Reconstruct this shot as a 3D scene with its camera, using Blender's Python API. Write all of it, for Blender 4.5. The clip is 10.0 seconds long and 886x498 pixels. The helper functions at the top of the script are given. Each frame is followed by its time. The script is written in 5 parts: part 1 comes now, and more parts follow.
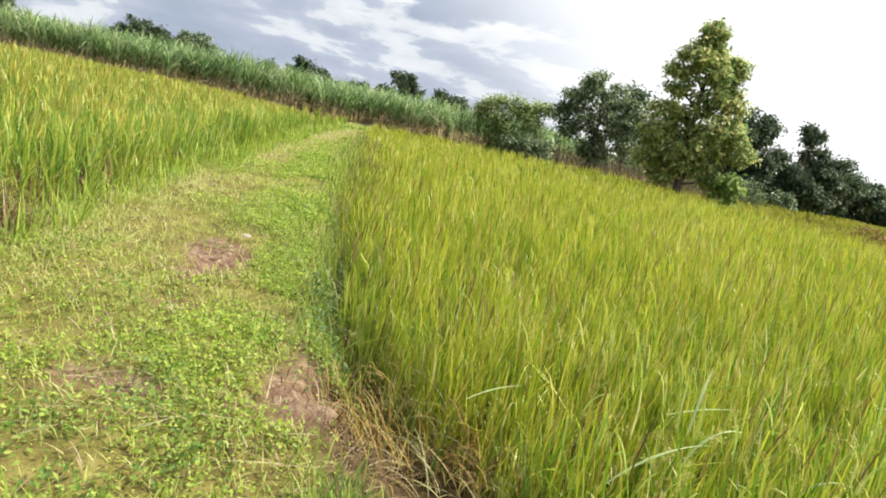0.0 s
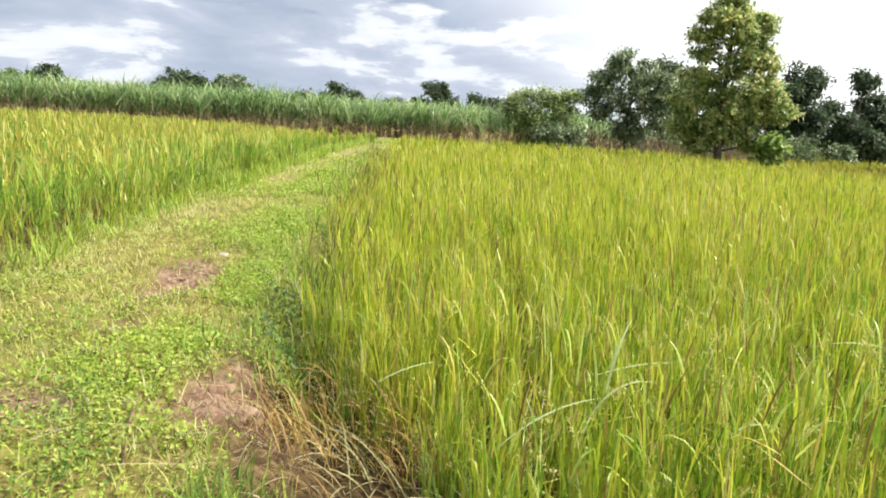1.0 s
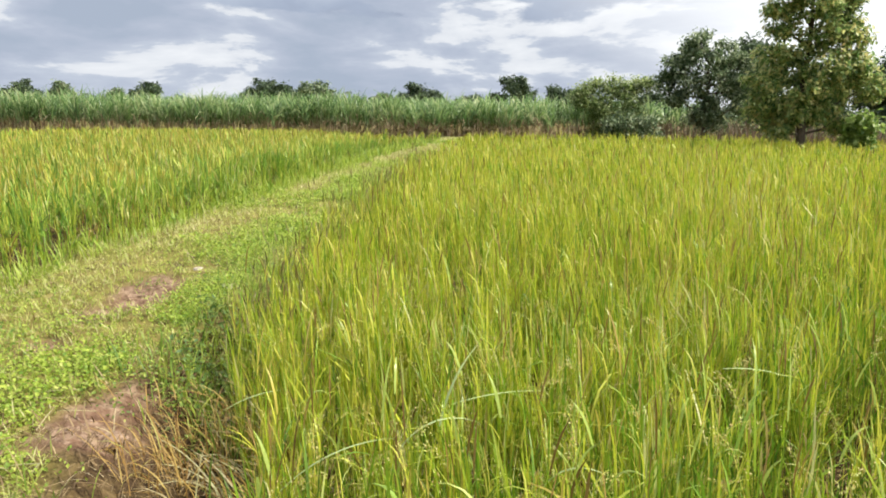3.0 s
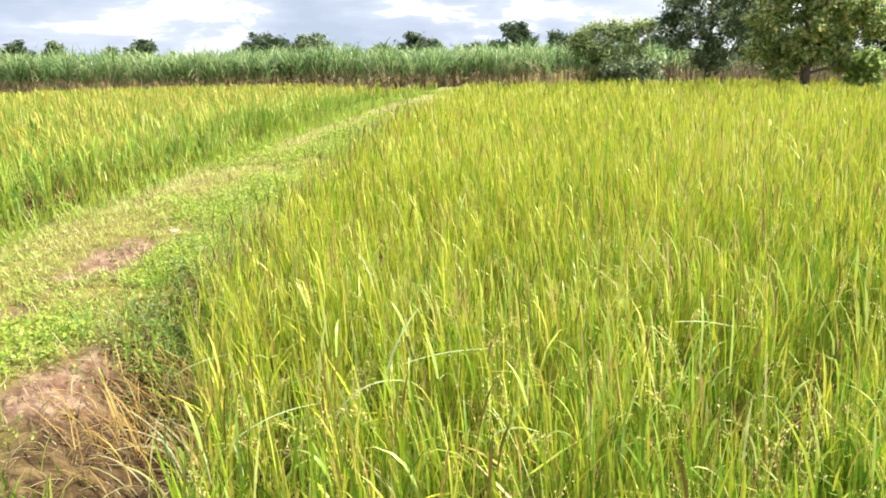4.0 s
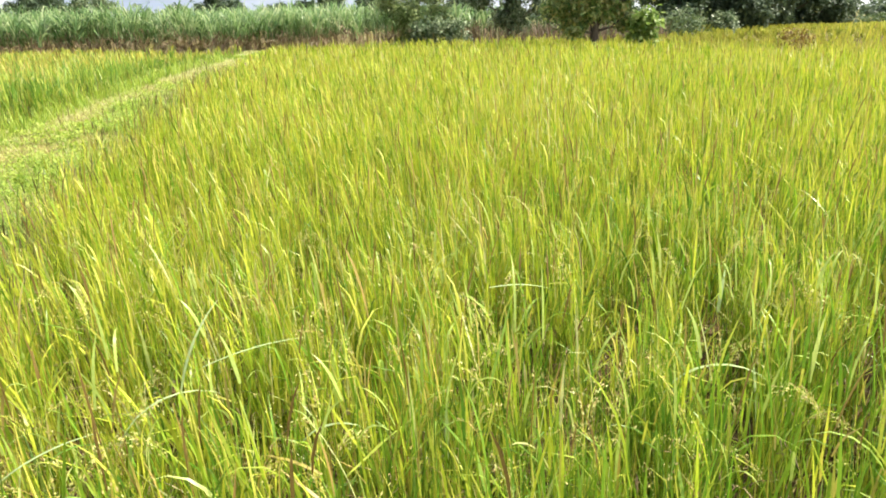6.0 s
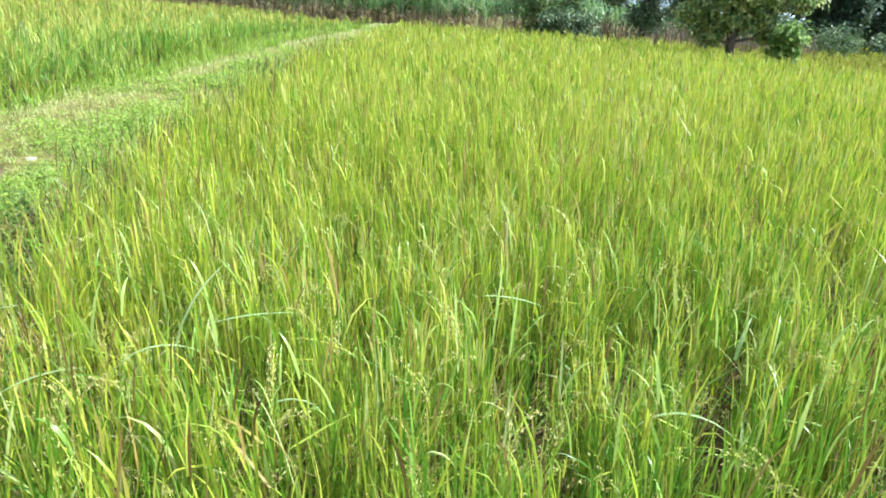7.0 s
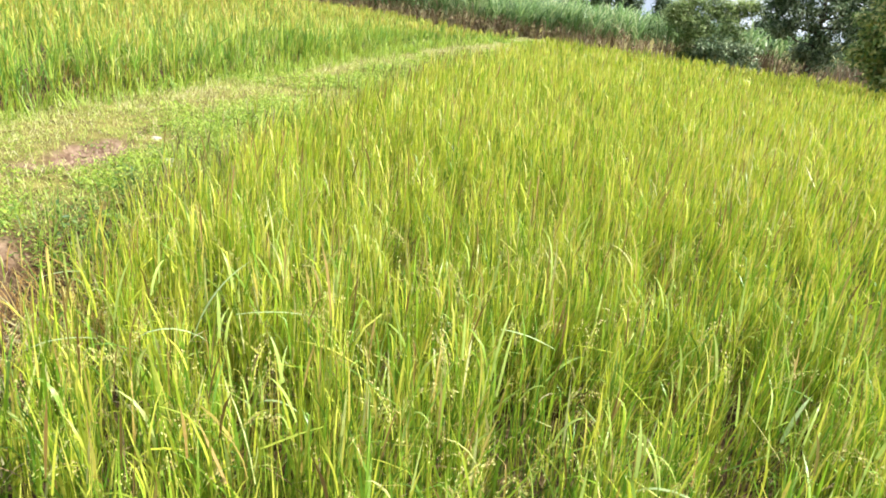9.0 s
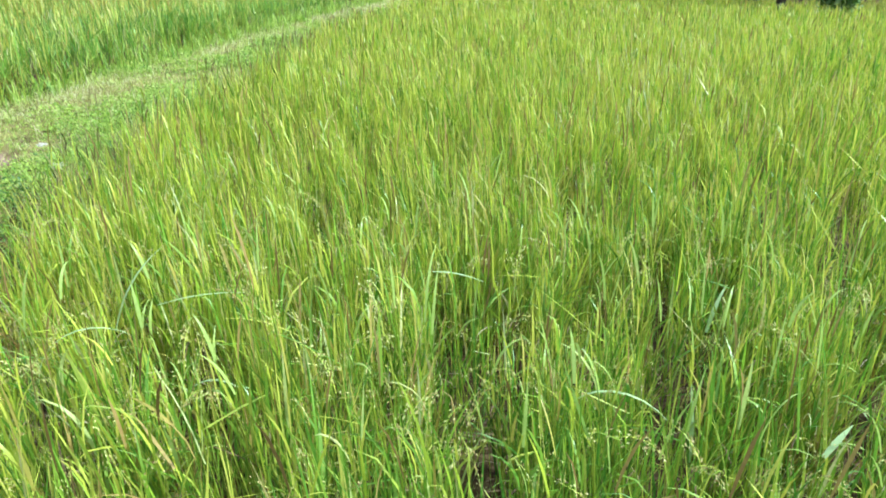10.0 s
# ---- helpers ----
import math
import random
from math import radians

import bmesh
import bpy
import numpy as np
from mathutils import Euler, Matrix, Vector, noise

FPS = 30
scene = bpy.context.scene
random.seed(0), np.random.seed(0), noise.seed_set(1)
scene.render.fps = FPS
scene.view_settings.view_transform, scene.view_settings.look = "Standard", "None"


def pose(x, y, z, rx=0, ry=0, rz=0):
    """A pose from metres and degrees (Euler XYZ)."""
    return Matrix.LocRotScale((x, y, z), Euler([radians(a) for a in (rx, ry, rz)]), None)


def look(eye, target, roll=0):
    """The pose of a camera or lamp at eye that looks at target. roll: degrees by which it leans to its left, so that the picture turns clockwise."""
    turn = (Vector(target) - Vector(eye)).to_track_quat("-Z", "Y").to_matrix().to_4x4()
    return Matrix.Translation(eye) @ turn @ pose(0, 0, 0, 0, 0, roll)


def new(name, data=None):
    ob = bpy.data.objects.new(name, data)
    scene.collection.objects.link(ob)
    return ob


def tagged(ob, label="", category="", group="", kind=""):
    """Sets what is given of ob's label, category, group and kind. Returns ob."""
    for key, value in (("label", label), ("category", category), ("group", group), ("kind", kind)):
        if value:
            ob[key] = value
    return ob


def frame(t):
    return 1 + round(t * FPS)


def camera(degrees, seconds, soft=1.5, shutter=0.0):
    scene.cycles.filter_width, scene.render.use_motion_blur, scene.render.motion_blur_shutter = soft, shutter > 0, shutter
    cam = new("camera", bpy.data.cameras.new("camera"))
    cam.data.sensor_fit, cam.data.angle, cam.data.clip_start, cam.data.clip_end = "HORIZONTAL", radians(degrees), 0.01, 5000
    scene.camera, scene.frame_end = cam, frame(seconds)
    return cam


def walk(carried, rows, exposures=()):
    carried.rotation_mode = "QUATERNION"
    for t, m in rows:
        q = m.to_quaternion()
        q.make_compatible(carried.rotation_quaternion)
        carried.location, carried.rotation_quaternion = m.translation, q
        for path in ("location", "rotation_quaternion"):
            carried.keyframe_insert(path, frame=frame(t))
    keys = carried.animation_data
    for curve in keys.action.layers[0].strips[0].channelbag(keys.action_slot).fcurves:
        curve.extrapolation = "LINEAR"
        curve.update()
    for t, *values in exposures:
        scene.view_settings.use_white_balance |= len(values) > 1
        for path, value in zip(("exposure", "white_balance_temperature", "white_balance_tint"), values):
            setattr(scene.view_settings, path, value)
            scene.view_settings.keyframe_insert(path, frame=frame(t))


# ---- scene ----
cam = camera(67.3, 10.0, 1.8, 0.06)
PATH = [
    (0, (-1.124, 0.133, 1.377), (-0.813, 2.065, 0.963), 12.4),
    (0.2, (-0.958, 0.172, 1.345), (-0.675, 2.114, 0.961), 6.7),
    (0.3, (-0.874, 0.191, 1.329), (-0.673, 2.136, 0.908), 4.3),
    (0.4, (-0.791, 0.211, 1.313), (-0.7, 2.136, 0.781), 3.5),
    (0.5, (-0.708, 0.23, 1.297), (-0.545, 2.117, 0.657), 3.8),
    (0.6, (-0.645, 0.206, 1.305), (-0.496, 2.115, 0.729), 4.3),
    (0.7, (-0.582, 0.181, 1.313), (-0.529, 2.12, 0.824), 2.0),
    (0.8, (-0.52, 0.157, 1.321), (-0.467, 2.094, 0.825), 1.4),
    (1, (-0.394, 0.108, 1.337), (-0.261, 2.059, 0.918), 3.8),
    (1.1, (-0.32, 0.139, 1.345), (-0.283, 2.106, 0.989), 4.8),
    (1.2, (-0.246, 0.169, 1.352), (-0.229, 2.121, 0.915), 5.6),
    (1.3, (-0.171, 0.2, 1.36), (-0.059, 2.141, 0.893), 7.3),
    (1.5, (-0.023, 0.261, 1.375), (0.129, 2.227, 1.043), 5.0),
    (1.7, (0.101, 0.263, 1.381), (0.226, 2.227, 1.021), 6.2),
    (1.8, (0.164, 0.265, 1.383), (0.11, 2.228, 1.005), 5.8),
    (2, (0.288, 0.267, 1.389), (0.114, 2.211, 0.948), 4.7),
    (2.2, (0.329, 0.28, 1.4), (0.054, 2.211, 0.959), 0.3),
    (2.3, (0.35, 0.287, 1.405), (0.033, 2.214, 0.973), 0.8),
    (2.5, (0.391, 0.3, 1.416), (0.202, 2.24, 0.967), 2.2),
    (2.7, (0.482, 0.283, 1.441), (0.36, 2.237, 1.029), 0.9),
    (3.8, (0.875, 0.423, 1.422), (0.665, 2.328, 0.848), -1.2),
    (4, (0.875, 0.405, 1.439), (0.72, 2.313, 0.861), -1.2),
    (4.2, (0.879, 0.417, 1.439), (0.788, 2.323, 0.84), -1.2),
    (4.3, (0.882, 0.422, 1.438), (0.82, 2.327, 0.831), -1.2),
    (4.5, (0.886, 0.434, 1.438), (0.903, 2.335, 0.816), -1.1),
    (4.6, (0.898, 0.51, 1.434), (0.941, 2.406, 0.802), -1.1),
    (4.7, (0.91, 0.585, 1.43), (0.972, 2.463, 0.745), -0.2),
    (4.8, (0.922, 0.661, 1.427), (0.983, 2.521, 0.695), 0.4),
    (5, (0.946, 0.812, 1.419), (1.033, 2.672, 0.691), 0.4),
    (5.2, (0.971, 0.801, 1.42), (1.05, 2.667, 0.705), -0.4),
    (5.3, (0.983, 0.796, 1.421), (1.073, 2.66, 0.703), -0.4),
    (5.5, (1.008, 0.785, 1.422), (1.13, 2.646, 0.701), -0.9),
    (5.7, (0.99, 0.707, 1.423), (1.2, 2.558, 0.698), -0.5),
    (5.8, (0.982, 0.667, 1.424), (1.222, 2.511, 0.686), -0.6),
    (6, (0.964, 0.589, 1.425), (1.316, 2.433, 0.735), -1.3),
    (6.2, (1.006, 0.606, 1.419), (1.353, 2.44, 0.7), -1.9),
    (7.3, (1.455, 0.5, 1.534), (1.447, 2.358, 0.794), 6.0),
    (7.5, (1.514, 0.521, 1.531), (1.577, 2.371, 0.775), 7.2),
    (7.8, (1.526, 0.558, 1.505), (1.638, 2.344, 0.612), 8.8),
    (8, (1.534, 0.582, 1.487), (1.59, 2.432, 0.73), 7.5),
    (8.2, (1.549, 0.606, 1.501), (1.635, 2.46, 0.757), 6.5),
    (8.5, (1.572, 0.642, 1.522), (1.542, 2.51, 0.808), 6.5),
    (8.7, (1.629, 0.624, 1.525), (1.426, 2.499, 0.859), 6.3),
    (9, (1.701, 0.614, 1.583), (1.379, 2.443, 0.841), 8.0),
    (9.2, (1.714, 0.608, 1.59), (1.365, 2.449, 0.892), 6.1),
    (9.3, (1.72, 0.604, 1.594), (1.342, 2.45, 0.922), 5.1),
    (9.5, (1.733, 0.598, 1.601), (1.37, 2.434, 0.898), 2.3),
    (9.7, (1.739, 0.596, 1.571), (1.405, 2.407, 0.79), 1.0),
    (9.8, (1.743, 0.596, 1.557), (1.538, 2.405, 0.729), 0.6),
    (10, (1.749, 0.594, 1.527), (1.648, 2.412, 0.701), 1.1),
]
walk(cam, [(t, look(eye, target, roll)) for t, eye, target, roll in PATH],
     [(0, 0.36, 6400, 9), (0.3, 0.28, 6400, 9), (0.5, 0.34, 6400, 9), (1.0, 0.54, 6400, 9), (1.9, 0.3, 6400, 9), (2.7, 0.24, 6400, 9), (3.8, 0.78, 6400, 9), (4.5, 0.86, 6400, 9), (5.0, 0.84, 6400, 9), (5.5, 0.86, 6400, 9), (6.2, 0.84, 6400, 9), (7.3, 0.75, 4950, -3),
      (8.5, 0.75, 4950, -3), (9.0, 0.8, 6050, 7), (9.5, 0.8, 5950, 5), (9.8, 0.68, 5500, 2), (10, 0.6, 4950, -3)])

# ---- world and light ----
SUN_AZ, SUN_EL = radians(84), radians(50)  # from +y towards +x, and above the horizon
SUN_DIR = Vector((math.sin(SUN_AZ) * math.cos(SUN_EL), math.cos(SUN_AZ) * math.cos(SUN_EL), math.sin(SUN_EL)))

sun = new("sun", bpy.data.lights.new("sun", "SUN"))
sun.data.energy, sun.data.angle, sun.data.color = 4.8, radians(0.6), (1.0, 0.93, 0.78)
sun.matrix_world = look(SUN_DIR * 50, (0, 0, 0))


class Nodes:
    """Short hand for building a node tree."""

    def __init__(self, tree):
        self.tree = tree
        tree.nodes.clear()

    def add(self, kind, **values):
        node = self.tree.nodes.new(kind)
        for key, value in values.items():
            if key in node.inputs:
                node.inputs[key].default_value = value
            else:
                setattr(node, key, value)
        return node

    def link(self, a, b):
        self.tree.links.new(a, b)

    def math(self, op, a, b=0.0, c=0.0, clamp=False):
        node = self.add("ShaderNodeMath", operation=op, use_clamp=clamp)
        for i, v in enumerate((a, b, c)):
            if hasattr(v, "is_linked"):
                self.link(v, node.inputs[i])
            else:
                node.inputs[i].default_value = v
        return node.outputs[0]

    def mix(self, fac, a, b):
        node = self.add("ShaderNodeMix", data_type="RGBA")
        for socket, v in ((node.inputs[0], fac), (node.inputs[6], a), (node.inputs[7], b)):
            if hasattr(v, "is_linked"):
                self.link(v, socket)
            else:
                socket.default_value = v if isinstance(v, (int, float)) else (*v, 1)
        return node.outputs[2]

    def ramp(self, fac, stops):
        node = self.add("ShaderNodeValToRGB")
        els = node.color_ramp.elements
        while len(els) < len(stops):
            els.new(0.5)
        for el, (at, col) in zip(els, stops):
            el.position, el.color = at, (*col, 1)
        self.link(fac, node.inputs[0])
        return node.outputs[0]

    def noise(self, scale, detail=4.0, rough=0.55, vector=None, distort=0.0):
        node = self.add("ShaderNodeTexNoise", Scale=scale, Detail=detail, Roughness=rough, Distortion=distort)
        if vector is not None:
            self.link(vector, node.inputs["Vector"])
        return node.outputs[0]


def smooth(n, value, lo, hi):
    node = n.add("ShaderNodeMapRange", interpolation_type="SMOOTHSTEP")
    n.link(value, node.inputs[0])
    node.inputs[1].default_value, node.inputs[2].default_value = lo, hi
    return node.outputs[0]


def build_world():
    world = bpy.data.worlds.new("sky")
    scene.world = world
    world.use_nodes = True
    n = Nodes(world.node_tree)
    sky = n.add("ShaderNodeTexSky", sky_type="NISHITA", sun_disc=False, sun_elevation=SUN_EL, sun_rotation=SUN_AZ, air_density=1.3, dust_density=2.0)
    blue = n.add("ShaderNodeVectorMath", operation="SCALE", Scale=0.13)
    n.link(sky.outputs[0], blue.inputs[0])
    coord = n.add("ShaderNodeTexCoord")
    sep = n.add("ShaderNodeSeparateXYZ")
    n.link(coord.outputs["Generated"], sep.inputs[0])
    up = n.math("MAXIMUM", sep.outputs[2], -0.02)
    flat = n.math("ADD", up, 0.46)
    plane = n.add("ShaderNodeCombineXYZ")
    n.link(n.math("DIVIDE", sep.outputs[0], flat), plane.inputs[0])
    n.link(n.math("DIVIDE", sep.outputs[1], flat), plane.inputs[1])
    plane.inputs[2].default_value = 3.7
    body = n.noise(2.0, 7, 0.50, plane.outputs[0], 0.25)
    fine = n.noise(4.6, 6, 0.55, plane.outputs[0], 0.4)
    # towards the sun the cloud is thin and bright
    dot = n.add("ShaderNodeVectorMath", operation="DOT_PRODUCT")
    n.link(coord.outputs["Generated"], dot.inputs[0])
    dot.inputs[1].default_value = SUN_DIR
    glow = smooth(n, dot.outputs["Value"], 0.15, 0.46)
    shade = n.math("ADD", n.math("MULTIPLY", body, 0.72), n.math("MULTIPLY", fine, 0.28))
    # a dark sheet overhead with a ragged lower edge, and under it long bright banks down to the horizon
    sheet = n.ramp(shade, [(0.36, (0.56, 0.60, 0.66)), (0.42, (0.41, 0.46, 0.55)), (0.50, (0.33, 0.38, 0.48)), (0.56, (0.30, 0.34, 0.43)), (0.66, (0.24, 0.27, 0.35))])
    wide = n.add("ShaderNodeMapping")
    wide.inputs["Scale"].default_value = (2.6, 2.6, 9.0)
    n.link(coord.outputs["Generated"], wide.inputs[0])
    bank = n.noise(1.7, 7, 0.55, wide.outputs[0], 0.2)
    banks = n.ramp(bank, [(0.36, (0.34, 0.39, 0.48)), (0.46, (0.40, 0.44, 0.53)), (0.515, (0.46, 0.50, 0.58)), (0.54, (0.63, 0.65, 0.69)), (0.64, (0.75, 0.76, 0.78))])
    edge = n.math("ADD", up, n.math("MULTIPLY", n.math("SUBTRACT", n.noise(1.5, 6, 0.6, wide.outputs[0], 0.15), 0.5), 0.14))
    cloud = n.mix(smooth(n, edge, 0.118, 0.130), banks, sheet)
    bright = n.mix(glow, cloud, (0.95, 0.95, 0.96))
    gap = smooth(n, n.noise(2.2, 5, 0.55, plane.outputs[0]), 0.63, 0.72)
    gap = n.math("MULTIPLY", gap, smooth(n, up, 0.12, 0.35))
    both = n.mix(gap, bright, blue.outputs[0])
    back = n.add("ShaderNodeBackground", Strength=1.0)
    n.link(both, back.inputs[0])
    out = n.add("ShaderNodeOutputWorld")
    n.link(back.outputs[0], out.inputs[0])


build_world()


# ---- materials ----
def blade_material(name, stops, through_light=0.45, rough=0.5, patch=None, patch_scale=0.5, vary=0.0):
    """Leaves and stalks: colour varies from leaf to leaf and in large patches, with light coming through."""
    mat = bpy.data.materials.new(name)
    mat.use_nodes = True
    n = Nodes(mat.node_tree)
    geo = n.add("ShaderNodeNewGeometry")
    coord = n.add("ShaderNodeTexCoord")
    wide = n.noise(patch_scale, 3, 0.6, coord.outputs["Object"])
    grain = n.noise(60, 2, 0.5, coord.outputs["Object"])
    pick = n.math("ADD", geo.outputs["Random Per Island"], n.math("MULTIPLY", n.math("SUBTRACT", wide, 0.5), 0.6), clamp=True)
    col = n.ramp(pick, stops)
    if patch:
        col = n.mix(smooth(n, wide, 0.48, 0.66), col, n.ramp(geo.outputs["Random Per Island"], patch))
    dim = n.add("ShaderNodeHueSaturation")
    n.link(col, dim.inputs["Color"])
    # some leaves are old and dull, some fresh and pale
    age = n.math("FRACT", n.math("MULTIPLY", geo.outputs["Random Per Island"], 37.7))
    n.link(n.math("ADD", n.math("MULTIPLY", grain, 0.5), n.math("ADD", n.math("MULTIPLY", age, 2 * vary), 0.75 - vary)), dim.inputs["Value"])
    bsdf = n.add("ShaderNodeBsdfPrincipled", Roughness=rough)
    bsdf.inputs["Specular IOR Level"].default_value = 0.5
    n.link(dim.outputs[0], bsdf.inputs["Base Color"])
    tr = n.add("ShaderNodeBsdfTranslucent")
    n.link(dim.outputs[0], tr.inputs[0])
    mixer = n.add("ShaderNodeMixShader", Fac=through_light)
    n.link(bsdf.outputs[0], mixer.inputs[1])
    n.link(tr.outputs[0], mixer.inputs[2])
    out = n.add("ShaderNodeOutputMaterial")
    n.link(mixer.outputs[0], out.inputs[0])
    return mat


def ground_material():
    """Damp reddish soil with dead straw, greener where plants cover it."""
    mat = bpy.data.materials.new("soil")
    mat.use_nodes = True
    n = Nodes(mat.node_tree)
    coord = n.add("ShaderNodeTexCoord")
    at = coord.outputs["Object"]
    bare = n.add("ShaderNodeAttribute", attribute_name="bare")
    green = n.add("ShaderNodeAttribute", attribute_name="green")
    clod = n.noise(9, 6, 0.65, at)
    grit = n.noise(70, 4, 0.6, at)
    soil = n.ramp(clod, [(0.3, (0.07, 0.036, 0.024)), (0.5, (0.185, 0.11, 0.073)), (0.72, (0.40, 0.29, 0.205))])
    # dark soil under the crop, deepened further in colour for the rice's shade
    dark_soil = n.ramp(n.noise(14, 5, 0.6, at), [(0.35, (0.035, 0.021, 0.012)), (0.5, (0.085, 0.055, 0.026)), (0.68, (0.18, 0.125, 0.06))])
    turf = n.ramp(n.noise(6, 6, 0.65, at), [(0.32, (0.085, 0.07, 0.022)), (0.5, (0.20, 0.17, 0.05)), (0.7, (0.34, 0.29, 0.10))])
    col = n.mix(green.outputs["Fac"], dark_soil, turf)
    col = n.mix(bare.outputs["Fac"], col, soil)
    bsdf = n.add("ShaderNodeBsdfPrincipled", Roughness=0.92)
    bsdf.inputs["Specular IOR Level"].default_value = 0.15
    n.link(col, bsdf.inputs["Base Color"])
    bump = n.add("ShaderNodeBump", Strength=0.7, Distance=0.03)
    n.link(n.math("ADD", clod, n.math("MULTIPLY", grit, 0.3)), bump.inputs["Height"])
    n.link(bump.outputs[0], bsdf.inputs["Normal"])
    out = n.add("ShaderNodeOutputMaterial")
    n.link(bsdf.outputs[0], out.inputs[0])
    return mat


def bark_material(name, dark, light):
    mat = bpy.data.materials.new(name)
    mat.use_nodes = True
    n = Nodes(mat.node_tree)
    coord = n.add("ShaderNodeTexCoord")
    stretch = n.add("ShaderNodeMapping")
    stretch.inputs["Scale"].default_value = (1, 1, 0.2)
    n.link(coord.outputs["Object"], stretch.inputs[0])
    ridges = n.noise(16, 5, 0.65, stretch.outputs[0])
    col = n.ramp(ridges, [(0.3, dark), (0.7, light)])
    bsdf = n.add("ShaderNodeBsdfPrincipled", Roughness=0.9)
    n.link(col, bsdf.inputs["Base Color"])
    bump = n.add("ShaderNodeBump", Strength=0.8, Distance=0.03)
    n.link(ridges, bump.inputs["Height"])
    n.link(bump.outputs[0], bsdf.inputs["Normal"])
    out = n.add("ShaderNodeOutputMaterial")
    n.link(bsdf.outputs[0], out.inputs[0])
    return mat


RICE = blade_material("rice_leaf", [(0.0, (0.14, 0.28, 0.018)), (0.2, (0.28, 0.42, 0.03)), (0.45, (0.46, 0.53, 0.04)), (0.7, (0.60, 0.62, 0.062)), (0.88, (0.66, 0.63, 0.12)), (0.95, (0.46, 0.34, 0.08)), (1.0, (0.70, 0.70, 0.32))],
                      0.37, 0.40, patch_scale=0.35, vary=0.26)
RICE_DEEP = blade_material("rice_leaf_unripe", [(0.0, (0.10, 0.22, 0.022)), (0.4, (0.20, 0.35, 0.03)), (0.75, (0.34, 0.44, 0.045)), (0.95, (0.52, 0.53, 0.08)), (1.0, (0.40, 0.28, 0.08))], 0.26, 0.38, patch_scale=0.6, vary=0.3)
RICE_LEFT = blade_material("rice_leaf_green", [(0.0, (0.13, 0.27, 0.04)), (0.4, (0.26, 0.42, 0.058)), (0.7, (0.42, 0.53, 0.075)), (0.9, (0.57, 0.58, 0.12)), (1.0, (0.66, 0.63, 0.27))], 0.36, 0.42, patch_scale=0.3, vary=0.3)
RICE_FAR = blade_material("rice_leaf_far", [(0.0, (0.20, 0.27, 0.035)), (0.4, (0.36, 0.40, 0.05)), (0.75, (0.48, 0.47, 0.07)), (1.0, (0.46, 0.40, 0.09))], 0.3, 0.5, patch_scale=0.25)
RICE_GOLD = blade_material("rice_tip_gold", [(0.0, (0.46, 0.50, 0.07)), (0.5, (0.55, 0.51, 0.08)), (1.0, (0.54, 0.42, 0.09))], 0.35, 0.5, vary=0.2)
STEM = blade_material("rice_stem", [(0.0, (0.24, 0.36, 0.03)), (0.5, (0.44, 0.49, 0.05)), (0.88, (0.60, 0.56, 0.10)), (1.0, (0.46, 0.30, 0.08))], 0.2, 0.4, vary=0.35)
EAR_PALE = blade_material("pale_ear", [(0.0, (0.48, 0.52, 0.045)), (0.5, (0.60, 0.57, 0.07)), (0.8, (0.58, 0.49, 0.09)), (1.0, (0.42, 0.31, 0.08))], 0.28, 0.5, vary=0.15)
PANICLE = blade_material("rice_grain", [(0.0, (0.56, 0.58, 0.17)), (0.4, (0.66, 0.61, 0.23)), (0.75, (0.56, 0.43, 0.15)), (1.0, (0.40, 0.26, 0.10))], 0.25, 0.55)
PALE = blade_material("pale_leaf", [(0.0, (0.46, 0.60, 0.22)), (0.6, (0.56, 0.68, 0.32)), (1.0, (0.64, 0.67, 0.30))], 0.35, 0.5)
SPIKE = blade_material("ripe_spike", [(0.0, (0.16, 0.10, 0.025)), (0.6, (0.32, 0.21, 0.055)), (1.0, (0.46, 0.36, 0.10))], 0.15, 0.65)
FLAG = blade_material("flag_leaf", [(0.0, (0.26, 0.42, 0.06)), (0.5, (0.44, 0.56, 0.11)), (0.85, (0.58, 0.64, 0.20)), (1.0, (0.62, 0.58, 0.24))], 0.35, 0.36, patch_scale=0.8)
WEED = blade_material("weed_leaf", [(0.0, (0.17, 0.30, 0.035)), (0.5, (0.34, 0.46, 0.055)), (0.9, (0.50, 0.60, 0.09)), (1.0, (0.54, 0.57, 0.15))], 0.4, 0.5, patch_scale=1.2)
LUSH = blade_material("lush_weed_leaf", [(0.0, (0.09, 0.19, 0.03)), (0.5, (0.22, 0.34, 0.05)), (0.9, (0.42, 0.51, 0.09)), (1.0, (0.50, 0.52, 0.14))], 0.38, 0.5, patch_scale=2.5)
RANK = blade_material("rank_weed_leaf", [(0.0, (0.06, 0.13, 0.025)), (0.6, (0.13, 0.23, 0.045)), (1.0, (0.27, 0.36, 0.09))], 0.3, 0.5, patch_scale=2.0)
TURF = blade_material("turf_blade", [(0.0, (0.27, 0.36, 0.06)), (0.4, (0.43, 0.52, 0.095)), (0.75, (0.57, 0.61, 0.16)), (1.0, (0.65, 0.62, 0.28))], 0.38, 0.6, patch_scale=0.8)
TURF_DRY = blade_material("dry_turf_blade", [(0.0, (0.33, 0.37, 0.09)), (0.4, (0.52, 0.52, 0.18)), (0.75, (0.64, 0.61, 0.29)), (1.0, (0.69, 0.65, 0.39))], 0.3, 0.6, patch_scale=0.8)
TAN = blade_material("tan_grass", [(0.0, (0.24, 0.13, 0.03)), (0.5, (0.42, 0.27, 0.07)), (0.85, (0.52, 0.38, 0.12)), (1.0, (0.36, 0.38, 0.08))], 0.3, 0.6)
